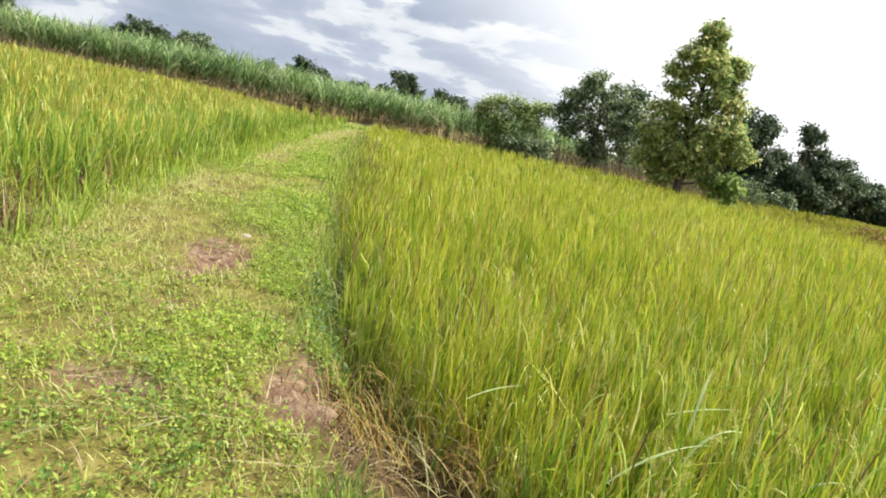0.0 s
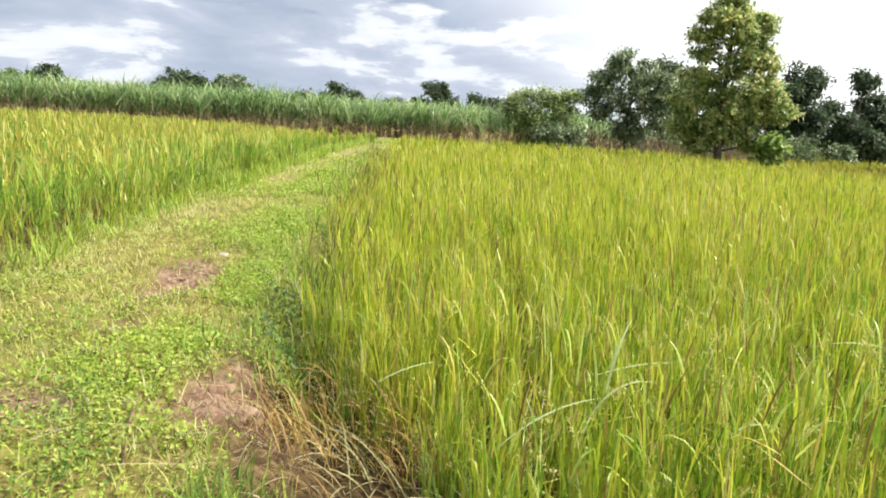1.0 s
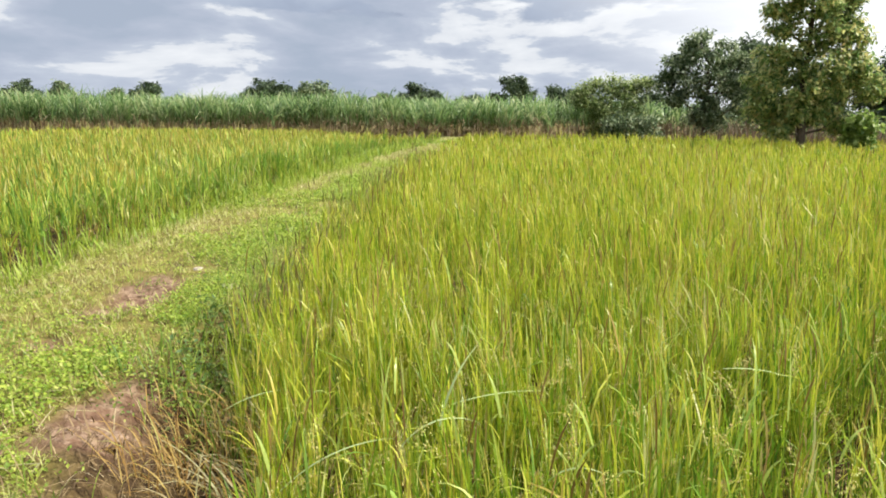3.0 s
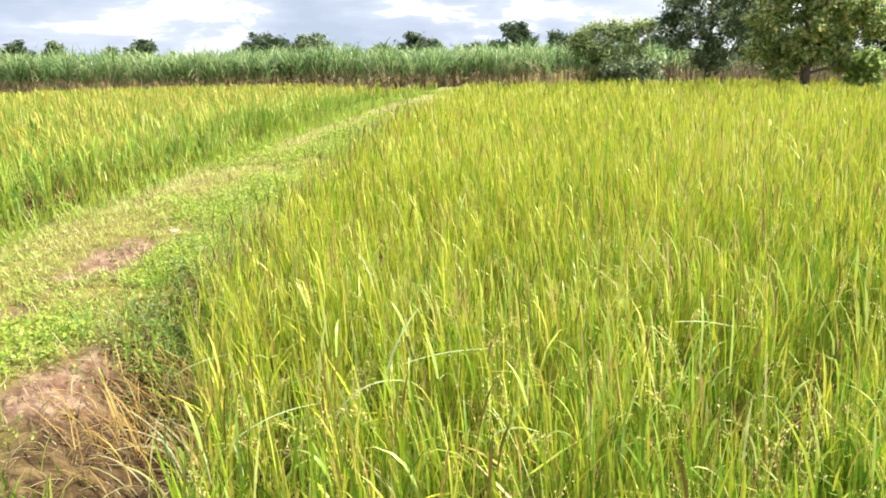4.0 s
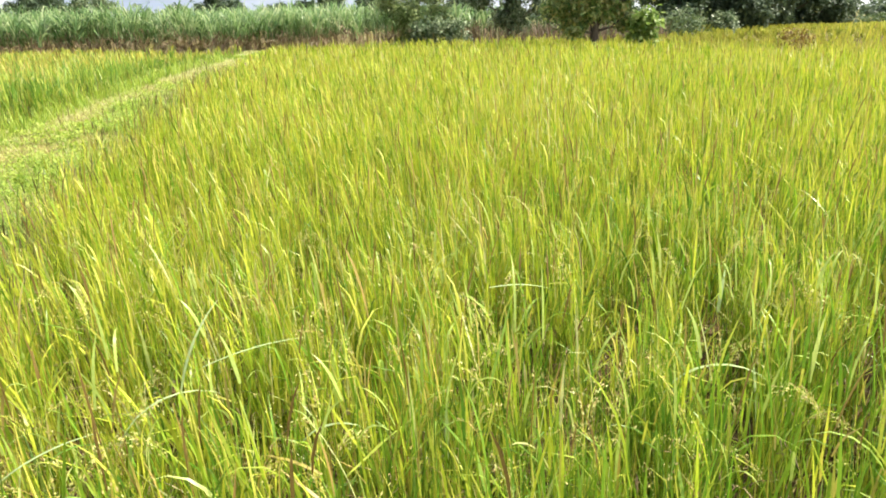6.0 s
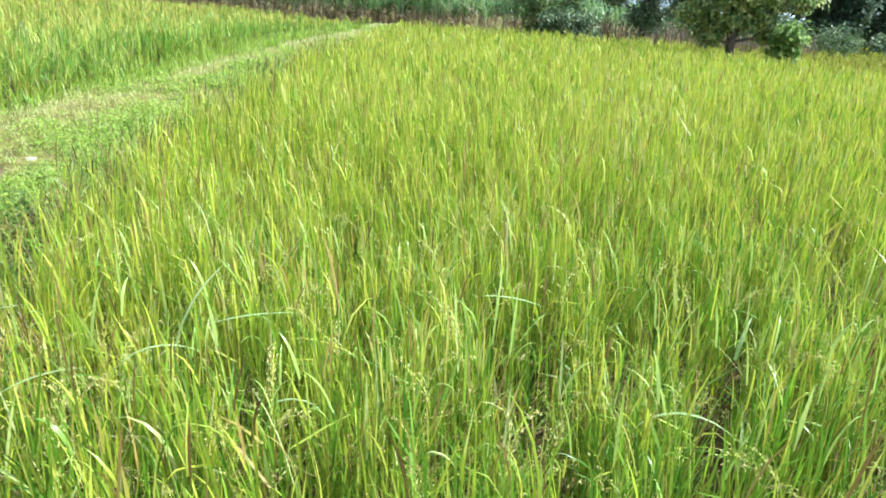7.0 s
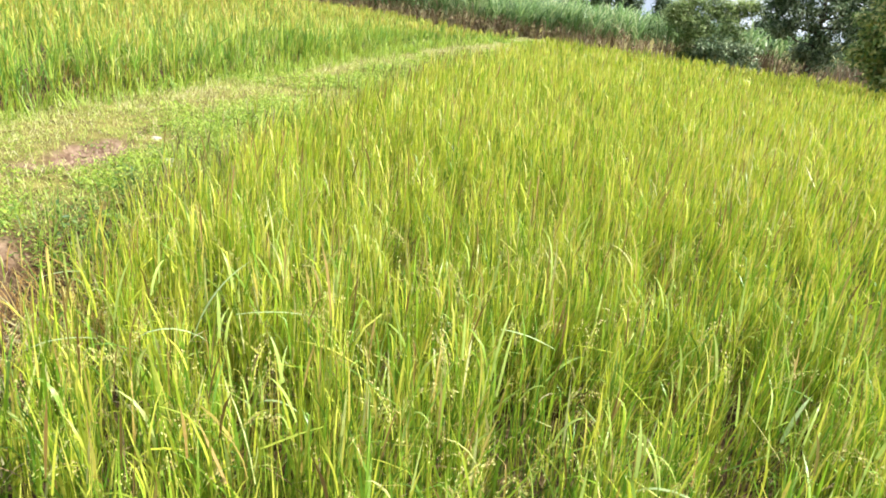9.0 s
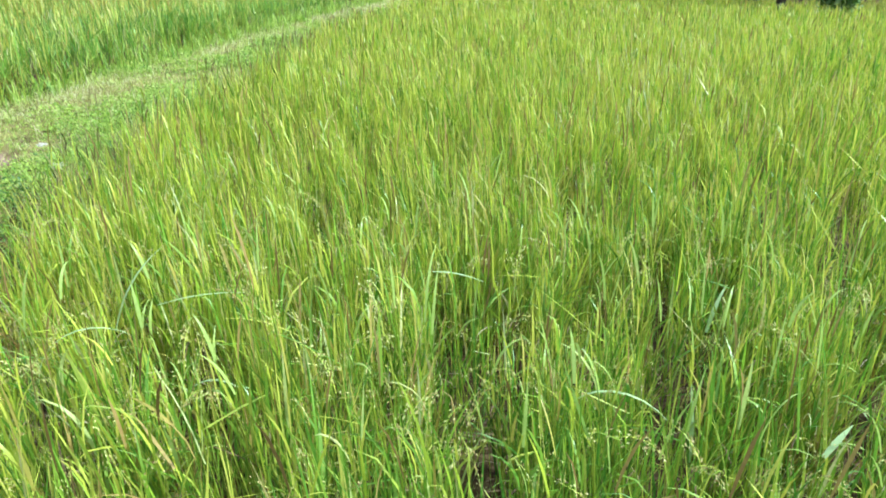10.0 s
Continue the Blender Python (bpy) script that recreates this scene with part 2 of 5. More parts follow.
STRAW = blade_material("dead_straw", [(0.0, (0.12, 0.075, 0.035)), (0.5, (0.22, 0.145, 0.07)), (0.85, (0.36, 0.27, 0.14)), (1.0, (0.56, 0.48, 0.30))], 0.12, 0.7)
CANE = blade_material("cane_leaf", [(0.0, (0.09, 0.18, 0.06)), (0.4, (0.20, 0.33, 0.11)), (0.75, (0.36, 0.48, 0.20)), (1.0, (0.56, 0.60, 0.34))], 0.45, 0.38, patch_scale=0.25, vary=0.15)
CANE_DRY = blade_material("cane_dry_leaf", [(0.0, (0.22, 0.14, 0.09)), (0.5, (0.44, 0.31, 0.20)), (0.85, (0.60, 0.49, 0.33)), (1.0, (0.30, 0.37, 0.15))], 0.3, 0.7)
LEAF_YELLOW = blade_material("tree_leaf_yellowish", [(0.0, (0.11, 0.20, 0.065)), (0.35, (0.25, 0.37, 0.12)), (0.55, (0.43, 0.52, 0.19)), (0.8, (0.64, 0.64, 0.27)), (1.0, (0.64, 0.55, 0.22))], 0.5, 0.42, patch_scale=0.8, vary=0.15)
LEAF_DARK = blade_material("tree_leaf_dark", [(0.0, (0.045, 0.075, 0.04)), (0.6, (0.085, 0.13, 0.065)), (1.0, (0.16, 0.21, 0.11))], 0.3, 0.6, patch_scale=0.5)
# the palest stop paints glints of light on some leaves
LEAF_GREY = blade_material("tree_leaf_greyish", [(0.0, (0.06, 0.11, 0.05)), (0.5, (0.17, 0.24, 0.11)), (1.0, (0.52, 0.58, 0.38))], 0.38, 0.36, patch_scale=0.6)
LEAF_SCRUB = blade_material("scrub_leaf", [(0.0, (0.045, 0.08, 0.028)), (0.6, (0.09, 0.14, 0.045)), (1.0, (0.18, 0.23, 0.085))], 0.35, 0.65, patch_scale=0.3)
LEAF_BUSH = blade_material("bush_leaf", [(0.0, (0.10, 0.17, 0.05)), (0.45, (0.29, 0.38, 0.13)), (1.0, (0.62, 0.67, 0.34))], 0.5, 0.5, patch_scale=0.6)
LEAF_SPROUT = blade_material("sprout_leaf", [(0.0, (0.13, 0.24, 0.05)), (0.6, (0.32, 0.44, 0.11)), (1.0, (0.54, 0.60, 0.24))], 0.42, 0.4)
REED = blade_material("dry_reed", [(0.0, (0.12, 0.10, 0.06)), (0.5, (0.24, 0.17, 0.12)), (0.85, (0.34, 0.22, 0.16)), (1.0, (0.16, 0.20, 0.07))], 0.2, 0.7)
BENT = blade_material("bent_stem", [(0.0, (0.16, 0.13, 0.06)), (0.4, (0.36, 0.33, 0.15)), (0.8, (0.52, 0.50, 0.28)), (1.0, (0.30, 0.19, 0.10))], 0.2, 0.6)
SEED = blade_material("seed_head", [(0.0, (0.10, 0.09, 0.03)), (0.6, (0.22, 0.18, 0.06)), (1.0, (0.38, 0.34, 0.12))], 0.3, 0.6)
CLOD = bark_material("clod", (0.15, 0.085, 0.055), (0.44, 0.31, 0.215))
SOIL = ground_material()
BARK = bark_material("bark", (0.05, 0.04, 0.03), (0.17, 0.13, 0.10))

# ---- shape of the land ----
rng = np.random.default_rng(7)


def ease(lo, hi, v):
    t = np.clip((np.asarray(v, float) - lo) / (hi - lo), 0, 1)
    return t * t * (3 - 2 * t)


def bund_left(y):
    return np.interp(y, [-5, 5, 6.5, 8, 11, 14.5, 18, 22.5, 31, 40], [-3.25, -3.2, -3.12, -3.02, -2.82, -2.6, -2.3, -1.85, -1.6, -1.5])


def bund_right(y):
    return np.interp(y, [-5, 2.3, 3.1, 4.3, 6, 9.4, 13, 20, 31, 40], [-0.8, -0.98, -1.2, -1.22, -1.21, -1.18, -1.06, -0.87, -0.47, -0.32])


def rice_edge(y):
    return np.interp(y, [0, 2.2, 2.7, 3.0, 3.4, 3.8, 4.2, 6, 10, 20, 31, 40], [-0.08, -0.12, -0.25, -0.39, -0.59, -0.79, -0.94, -1.04, -1.10, -0.85, -0.46, -0.3])


def wobble(x, y, scale, seed=0.0):
    """Cheap smooth unevenness from a few crossed waves, between -1 and 1."""
    a = np.sin(x * scale + 1.7 * np.sin(y * scale * 0.63 + seed) + seed)
    b = np.sin(y * scale * 1.13 + 1.3 * np.sin(x * scale * 0.71 + 2 * seed) + 2.1)
    c = np.sin((x + y) * scale * 1.9 + 0.8 * seed)
    return (a + b + 0.6 * c) / 2.6


def field_low(y):
    """Level of the lower rice field, which falls gently away from the camera."""
    return -0.42 - 0.45 * ease(8, 31, y) - 0.016 * np.clip(np.asarray(y, float) - 31, 0, 31)


def land(x, y):
    """Height of the ground: the bund near 0, the field beside it lower, the far land falling gently away."""
    x, y = np.asarray(x, float), np.asarray(y, float)
    low = field_low(y)
    high = -0.03 - 0.66 * ease(13, 31, y) - 0.33 * ease(-10, -23, x)
    top = -0.02 - 0.25 * ease(17, 31, y)
    l, r = bund_left(y), bund_right(y) + 0.07 * wobble(x * 0.3, y, 4.3, 0.9) * ease(16, 10, y)
    z = np.where(x < (l + r) / 2, high + (top - high) * ease(-0.35, 0.1, x - l), top + (low - top) * ease(-0.05, 0.26 + 0.22 * ease(2.0, 2.8, y) * ease(6.0, 4.4, y), x - r))
    z = np.where(x < 14, z + (-0.87 - z) * ease(31, 33, y), z)
    z = np.where(y < 1.0, z + (0.0 - z) * ease(1.1, 0.6, y), z)
    # washed-down soil in the hollow beside the bund, and a narrow furrow along the foot of the rice
    z = z + 0.10 * np.exp(-(((x + 0.65) / 0.3) ** 2 + ((y - 2.7) / 0.6) ** 2)) * ease(-1.05, -0.8, x)
    z = z - 0.20 * np.exp(-(((x - rice_edge(y) + 0.05) / 0.14) ** 2)) * ease(3.1, 4.0, y) * ease(16, 9, y)
    near = np.exp(-((x + 2) ** 2 + (y - 5) ** 2) / 90.0)
    z = z + near * (0.03 * wobble(x, y, 2.3, 0.4) + 0.018 * wobble(x, y, 6.1, 1.2))
    away = np.hypot(x, y)
    return z - 0.016 * np.where((x < 14) & (y > 33), np.maximum(away - 36, 0), np.maximum(away - 62, 0))


# bare spots on the bund: x, y, half width, half length
BARE = [(-1.97, 4.95, 0.25, 0.68), (-1.17, 3.0, 0.21, 0.42), (-1.95, 2.85, 0.26, 0.16), (-2.0, 3.9, 0.16, 0.12)]


def bareness(x, y):
    b = np.zeros_like(np.asarray(x, float))
    for cx, cy, a, c in BARE:
        d = np.hypot((x - cx) / a, (y - cy) / c) + 0.38 * wobble(x, y, 7.0, cx) + 0.22 * wobble(x, y, 19.0, cy)
        b = np.maximum(b, 1 - ease(0.55, 1.25, d))
    return b


# ---- mesh helpers ----
def array_mesh(name, verts, quads, tris, materials=(), slots=None):
    me = bpy.data.meshes.new(name)
    verts, quads, tris = np.asarray(verts, np.float32), np.asarray(quads, np.int32).reshape(-1, 4), np.asarray(tris, np.int32).reshape(-1, 3)
    me.vertices.add(len(verts))
    me.vertices.foreach_set("co", verts.ravel())
    me.loops.add(quads.size + tris.size)
    me.loops.foreach_set("vertex_index", np.concatenate([quads.ravel(), tris.ravel()]))
    me.polygons.add(len(quads) + len(tris))
    me.polygons.foreach_set("loop_start", np.concatenate([np.arange(len(quads)) * 4, quads.size + np.arange(len(tris)) * 3]).astype(np.int32))
    me.update(calc_edges=True)
    for m in materials:
        me.materials.append(m)
    return me


class Soup:
    """Gathers pieces of one mesh."""

    def __init__(self):
        self.v, self.q, self.t, self.n = [], [], [], 0

    def put(self, verts, quads, tris):
        self.v.append(verts)
        self.q.append(quads + self.n)
        self.t.append(tris + self.n)
        self.n += len(verts)

    def mesh(self, name, material):
        return array_mesh(name, np.concatenate(self.v), np.concatenate(self.q), np.concatenate(self.t), [material])


def ribbons(soup, base, az, lean, curl, length, width, segs, foot=0.7, power=1.6, roll=None, belly=0.35):
    """Bent, pointed strips: leaves of grass, rice and cane."""
    count = len(base)
    if count == 0:
        return
    k = np.arange(segs + 1) / segs
    th = lean[:, None] + curl[:, None] * k[None, :] ** power
    mid = (th[:, 1:] + th[:, :-1]) / 2
    step = (length / segs)[:, None]
    out = np.concatenate([np.zeros((count, 1)), np.cumsum(np.sin(mid) * step, 1)], 1)
    up = np.concatenate([np.zeros((count, 1)), np.cumsum(np.cos(mid) * step, 1)], 1)
    ca, sa = np.cos(az)[:, None], np.sin(az)[:, None]
    centre = np.stack([base[:, 0:1] + out * ca, base[:, 1:2] + out * sa, base[:, 2:3] + up], 2)
    turn = az + np.pi / 2 + (0 if roll is None else roll)
    side = np.stack([np.cos(turn), np.sin(turn), np.zeros(count)], 1)
    prof = np.where(k < belly, foot + (1 - foot) * k / belly, 1 - (np.maximum(k - belly, 0) / (1 - belly)) ** 1.7)
    half = (width / 2)[:, None] * prof[None, :]
    left = centre[:, :-1] - side[:, None, :] * half[:, :-1, None]
    right = centre[:, :-1] + side[:, None, :] * half[:, :-1, None]
    per = 2 * segs + 1
    verts = np.empty((count, per, 3))
    verts[:, 0:2 * segs:2], verts[:, 1:2 * segs:2], verts[:, -1] = left, right, centre[:, -1]
    first = (np.arange(count) * per)[:, None]
    q = []
    for i in range(segs - 1):
        q.append(first + np.array([[2 * i, 2 * i + 1, 2 * i + 3, 2 * i + 2]]))
    quads = np.stack(q, 1).reshape(-1, 4) if q else np.zeros((0, 4), int)
    tris = first + np.array([[2 * segs - 2, 2 * segs - 1, 2 * segs]])
    soup.put(verts.reshape(-1, 3), quads, tris)


def leaves(soup, at, size, droop=0.4, slim=0.55, seed=1):
    """Small folded leaves (two triangles each), turned every way."""
    r = np.random.default_rng(seed)
    count = len(at)
    az, tilt = r.uniform(0, 2 * np.pi, count), r.normal(-droop, 0.55, count)
    d = np.stack([np.cos(az) * np.cos(tilt), np.sin(az) * np.cos(tilt), np.sin(tilt)], 1)
    s = np.stack([-np.sin(az), np.cos(az), r.normal(0, 0.45, count)], 1)
    s /= np.linalg.norm(s, axis=1)[:, None]
    up = np.cross(d, s)
    size = size * r.uniform(0.6, 1.35, count)
    ln, wd = size[:, None], size[:, None] * slim
    verts = np.stack([at, at + d * ln * 0.5 + s * wd * 0.5 + up * wd * 0.14, at + d * ln - up * ln * 0.12, at + d * ln * 0.5 - s * wd * 0.5 + up * wd * 0.14], 1)
    first = (np.arange(count) * 4)[:, None]
    tris = np.concatenate([first + np.array([[0, 1, 2]]), first + np.array([[0, 2, 3]])])
    soup.put(verts.reshape(-1, 3), np.zeros((0, 4), int), tris)


def tube(soup, points, radii, sides=7):
    """A tapered, bent round limb along points."""
    points = [Vector(p) for p in points]
    rings = []
    for i, p in enumerate(points):
        along = (points[min(i + 1, len(points) - 1)] - points[max(i - 1, 0)]).normalized()
        a = along.orthogonal().normalized()
        b = along.cross(a)
        rings.append([p + (a * math.cos(w) + b * math.sin(w)) * radii[i] for w in (2 * math.pi * j / sides for j in range(sides))])
    verts = np.array([v[:] for ring in rings for v in ring])
    quads = [[i * sides + j, i * sides + (j + 1) % sides, (i + 1) * sides + (j + 1) % sides, (i + 1) * sides + j] for i in range(len(points) - 1) for j in range(sides)]
    last = (len(points) - 1) * sides
    tris = [[last, last + j, last + j + 1] for j in range(1, sides - 1)]
    soup.put(verts, np.array(quads), np.array(tris))


def part(name, mesh, parent=None, label="", kind=""):
    ob = new(name, mesh)
    ob.parent = parent
    return tagged(ob, label=label, kind=kind)


def thing(name, at, label, category, group="", kind=""):
    ob = new(name)
    ob.location = at
    return tagged(ob, label, category, group, kind)


# ---- ground ----
def graded(lo, hi, fine_lo, fine_hi, step, grow=1.22):
    mid = list(np.arange(fine_lo, fine_hi + step / 2, step))
    s, v = step, fine_hi
    while v < hi:
        s *= grow
        v += s
        mid.append(min(v, hi))
    s, v = step, fine_lo
    while v > lo:
        s *= grow
        v -= s
        mid.insert(0, max(v, lo))
    return np.array(mid)


def build_ground():
    xs, ys = graded(-2500, 2500, -4.6, 1.0, 0.07), graded(-2500, 2500, -0.5, 11, 0.09)
    gx, gy = np.meshgrid(xs, ys)
    fine = np.exp(-((gx + 2) ** 2 + (gy - 5) ** 2) / 60.0)
    bare = bareness(gx, gy)
    gz = land(gx, gy) + fine * (0.012 * rng.normal(size=gx.shape) + 0.02 * bare * wobble(gx, gy, 14, 0.3)) - 0.02 * bare * fine
    verts = np.stack([gx, gy, gz], 2).reshape(-1, 3)
    w, h = len(xs), len(ys)
    i = (np.arange(h - 1)[:, None] * w + np.arange(w - 1)[None, :]).ravel()
    me = array_mesh("ground", verts, np.stack([i, i + 1, i + w + 1, i + w], 1), np.zeros((0, 3)), [SOIL])
    l, r = bund_left(gy), bund_right(gy)
    on_bund = ease(-0.2, 0.15, gx - l) * ease(0.1, -0.15, gx - r)
    green = np.maximum(on_bund, ease(33, 45, gy))
    green = np.maximum(green, np.maximum(ease(0.6, 0.2, gy), ease(45, 60, np.abs(gx))))
    for name, values in (("bare", bare), ("green", green)):
        me.attributes.new(name, "FLOAT", "POINT").data.foreach_set("value", values.astype(np.float32).ravel())
    me.shade_smooth()
    tagged(new("ground", me), "uneven reddish soil with trodden grassy bund between fields", "ground", kind="structure")


build_ground()


# ---- rice ----
def scatter(x0, x1, y0, y1, per_m2, seed):
    r = np.random.default_rng(seed)
    count = int((x1 - x0) * (y1 - y0) * per_m2)
    return r.uniform(x0, x1, count), r.uniform(y0, y1, count), r


def hills(x0, x1, y0, y1, per_m2, in_hill, spread, seed):
    """Plants grow in hills: several leaves from about one foot."""
    hx, hy, r = scatter(x0, x1, y0, y1, per_m2 / in_hill, seed)
    x = np.repeat(hx, in_hill) + r.normal(0, spread, len(hx) * in_hill)
    y = np.repeat(hy, in_hill) + r.normal(0, spread, len(hy) * in_hill)
    lead = np.repeat(r.uniform(0, 2 * np.pi, len(hx)), in_hill)
    return x, y, lead, r


def field_end(y):
    """Where the rice field ends on its far side from the bund."""
    return np.interp(y, [8, 14, 16, 20, 26, 32], [17.5, 15.5, 13.6, 12.9, 12.9, 12.4])


def in_right_field(x, y):
    inner = (x > rice_edge(y) + (0.11 * wobble(x, y, 2.0, 0.5) + 0.08 * wobble(x, y, 5.7, 1.3)) * (0.3 + 0.7 * ease(2.6, 4.6, y))) & (y > 1.15 + 0.1 * wobble(x, y, 3))
    return inner & (y < 31.5 + 0.5 * wobble(x, y, 1.3)) & (x < field_end(y) + 0.25 * wobble(x, y, 1.7)) & (np.hypot(x - 12.1, y - 26.2) > 0.5)


def in_far_field(x, y):
    """The lower, paler field beyond the first one."""
    return (x > field_end(y) + 0.5 + 0.2 * wobble(x, y, 1.1)) & (y < np.minimum(31.5 + (x - 11) * 2.3, 60)) & (y > 6)


def in_left_field(x, y):
    return (x < bund_left(y) - 0.02 + 0.12 * wobble(x, y, 2.4, 0.9)) & (y > 0.2) & (y < 31.8 + 0.4 * wobble(x, y, 1.1)) & (np.hypot(x + 3.36, y - 4.72) > 0.24)


def keep(mask, *arrays):
    return [a[mask] for a in arrays]


CROP = 0.92  # height of the standing crop in metres


def crop_right(x, y):
    """Height above the ground: the tops are level, so plants on the slope of the bund and along the edge are shorter."""
    top = field_low(y) + CROP * (0.90 + 0.10 * ease(-0.1, 1.1, x - rice_edge(y)))
    return np.maximum(top - land(x, y), 0.22)


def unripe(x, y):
    """Share of plants that are still deep green, most in the near corner; raised there to stand in for shade between
    stems.
    """
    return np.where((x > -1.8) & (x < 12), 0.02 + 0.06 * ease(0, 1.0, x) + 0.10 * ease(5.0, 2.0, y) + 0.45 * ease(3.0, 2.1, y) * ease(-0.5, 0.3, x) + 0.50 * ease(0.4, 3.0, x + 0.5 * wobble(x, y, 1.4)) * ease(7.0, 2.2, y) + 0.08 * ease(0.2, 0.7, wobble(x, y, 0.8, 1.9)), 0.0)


def seen_from_path(x, y):
    """True in the part of the fields that lies before the camera's walk; beyond it the crop is drawn thinner."""
    return (x < 1.9 + 1.16 * (y + 0.6)) & (x > -2.2 - 1.16 * (y + 0.6))


def ears(soup, foot, az, lean, curl, length, grains, size, seed):
    """Ears of rice: grains set along short branches of a bending stalk."""
    r = np.random.default_rng(seed)
    m = len(foot)
    if m == 0:
        return
    steps = 9
    k = (np.arange(steps) + 0.5) / steps
    th = lean[:, None] + curl[:, None] * k[None, :] ** 1.3
    d = np.stack([np.sin(th) * np.cos(az)[:, None], np.sin(th) * np.sin(az)[:, None], np.cos(th)], 2)
    axis = foot[:, None, :] + np.cumsum(d, 1) * (length / steps)[:, None, None]
    at = r.integers(1, steps, (m, grains))
    row = np.arange(m)[:, None]
    way = d[row, at] + r.normal(0, 0.28, (m, grains, 3))
    way /= np.linalg.norm(way, axis=2)[:, :, None]
    side = np.cross(way, r.normal(0, 1, (m, grains, 3)))
    side /= np.linalg.norm(side, axis=2)[:, :, None] + 1e-6
    p = axis[row, at] + r.normal(0, 0.0065, (m, grains, 3)) * (size / 0.008) ** 0.5
    ln = size * r.uniform(0.8, 1.25, (m, grains, 1))
    corners = np.stack([p, p + way * ln * 0.5 + side * ln * 0.22, p + way * ln, p + way * ln * 0.5 - side * ln * 0.22], 2)
    first = (np.arange(m * grains) * 4)[:, None]
    soup.put(corners.reshape(-1, 3), first + np.array([[0, 1, 2, 3]]), np.zeros((0, 3), int))


RICE_PARTS = ("leaf", "deep", "stem", "ear", "thatch", "flag", "spike", "gold")


def rice_zone(soups, inside, box, tillers, segs, widen, seed, near=0, crop=crop_right, skip=None, tuft=9, loose=0.0, stems=1.0, ear_share=0.0, spike_share=0.0, gold_share=0.0, dead=0.0):
    """Rice plants as tillers: an upright stem, leaves that leave it at its joints, sometimes an ear at its tip. near: 2 close up, 1 middle, 0 far."""
    x, y, lead, r = hills(*box, tillers, tuft, 0.045, seed)
    ok = inside(x, y)
    # the outermost plants stand thinly
    ok &= (x < -1.9) | (y < 3.0) | (r.random(len(x)) < 0.55 + 0.45 * ease(0.0, 0.4, x - rice_edge(y)))
    ok &= seen_from_path(x, y) | (r.random(len(x)) < 0.25)
    if skip is not None:
        ok &= ~skip(x, y)
    x, y, lead = keep(ok, x, y, lead)
    n = len(x)
    z = land(x, y)
    tall = crop(x, y) * (1 + 0.06 * wobble(x, y, 0.9, 2.2) + 0.06 * wobble(x, y, 2.9, 0.7)) * r.uniform(0.78, 1.08, n)
    # a tiller leans outwards from its hill, all of them slightly with the wind
    lean, az = np.abs(r.normal(0.03, 0.06, n)), lead + r.normal(0, 1.2, n)
    tx, ty = lean * np.cos(az) + np.clip(-0.02 - 0.035 * x, -0.10, 0.02) * (x > -1.8), lean * np.sin(az)
    lean, az = np.hypot(tx, ty), np.arctan2(ty, tx)
    d = np.stack([np.sin(lean) * np.cos(az), np.sin(lean) * np.sin(az), np.cos(lean)], 1)
    foot = np.stack([x, y, z - 0.02], 1)
    high = tall * r.uniform(0.62, 0.92, n)
    if stems:
        some = r.random(n) < stems
        m = int(some.sum())
        ribbons(soups["stem"], foot[some], az[some], lean[some], np.full(m, 0.03), high[some], r.uniform(0.0036, 0.0062, m) * widen, 2, foot=1.0, roll=r.uniform(0, 3, m), belly=0.8)
    for joint in range(3 if near < 2 else 4):
        # lower leaves stand off more and are often bent or dead, the upper ones are stiff
        at = high * ((0.30 + 0.24 * joint if joint < 3 else 0.12) + r.uniform(-0.1, 0.12, n))
        base = foot + d * at[:, None]
        room = np.maximum(tall * (1.04 if joint == 2 else 0.98) - at, 0.08)
        length = np.minimum(r.uniform(0.13, 0.36, n) * (1 + 0.10 * (widen - 1)), room * 1.25)
        turn = az + r.normal(0, 0.7, n) + (joint % 2) * np.pi
        off = np.abs(r.normal(0.10, 0.11, n)) + (0.05 * (2 - joint) if joint < 3 else 0.25)
        off = np.where(r.random(n) < 0.08, r.uniform(0.4, 1.2, n), off)
        bent = np.clip(r.random(n) + loose, 0, 1)
        curl = np.where(bent < 0.74, r.uniform(0.0, 0.22, n), np.where(bent < 0.92, r.uniform(0.3, 1.0, n), r.uniform(1.0, 2.3, n)))
        width = r.uniform(0.0048, 0.0115, n) * widen
        roll = r.normal(0, 0.8, n)
        kink = r.random(n) < 0.13
        straight = ~kink & (curl < 0.3)
        # lowest leaves mostly deep green: shade inside the crop put into the colour
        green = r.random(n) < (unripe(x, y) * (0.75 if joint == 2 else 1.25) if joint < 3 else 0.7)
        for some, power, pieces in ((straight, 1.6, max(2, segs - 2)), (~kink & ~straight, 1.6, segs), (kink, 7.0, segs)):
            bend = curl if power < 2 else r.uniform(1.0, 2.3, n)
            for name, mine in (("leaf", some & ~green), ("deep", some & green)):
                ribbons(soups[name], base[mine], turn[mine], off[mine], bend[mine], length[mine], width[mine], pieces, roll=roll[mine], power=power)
    tip = foot + d * (high * 0.96)[:, None]
    if near == 2:
        # broader pale flag leaves, some standing, some folded over
        some = r.random(n) < 0.07
        m = int(some.sum())
        ribbons(soups["flag"], (foot + d * (high * r.uniform(0.5, 0.9, n))[:, None])[some], r.uniform(0, 6.28, m), np.abs(r.normal(0.2, 0.3, m)), np.where(r.random(m) < 0.6, r.uniform(0.0, 0.5, m), r.uniform(0.8, 2.2, m)), r.uniform(0.14, 0.36, m), r.uniform(0.008, 0.015, m), 6,
                roll=r.normal(0, 0.6, m), power=2.0)
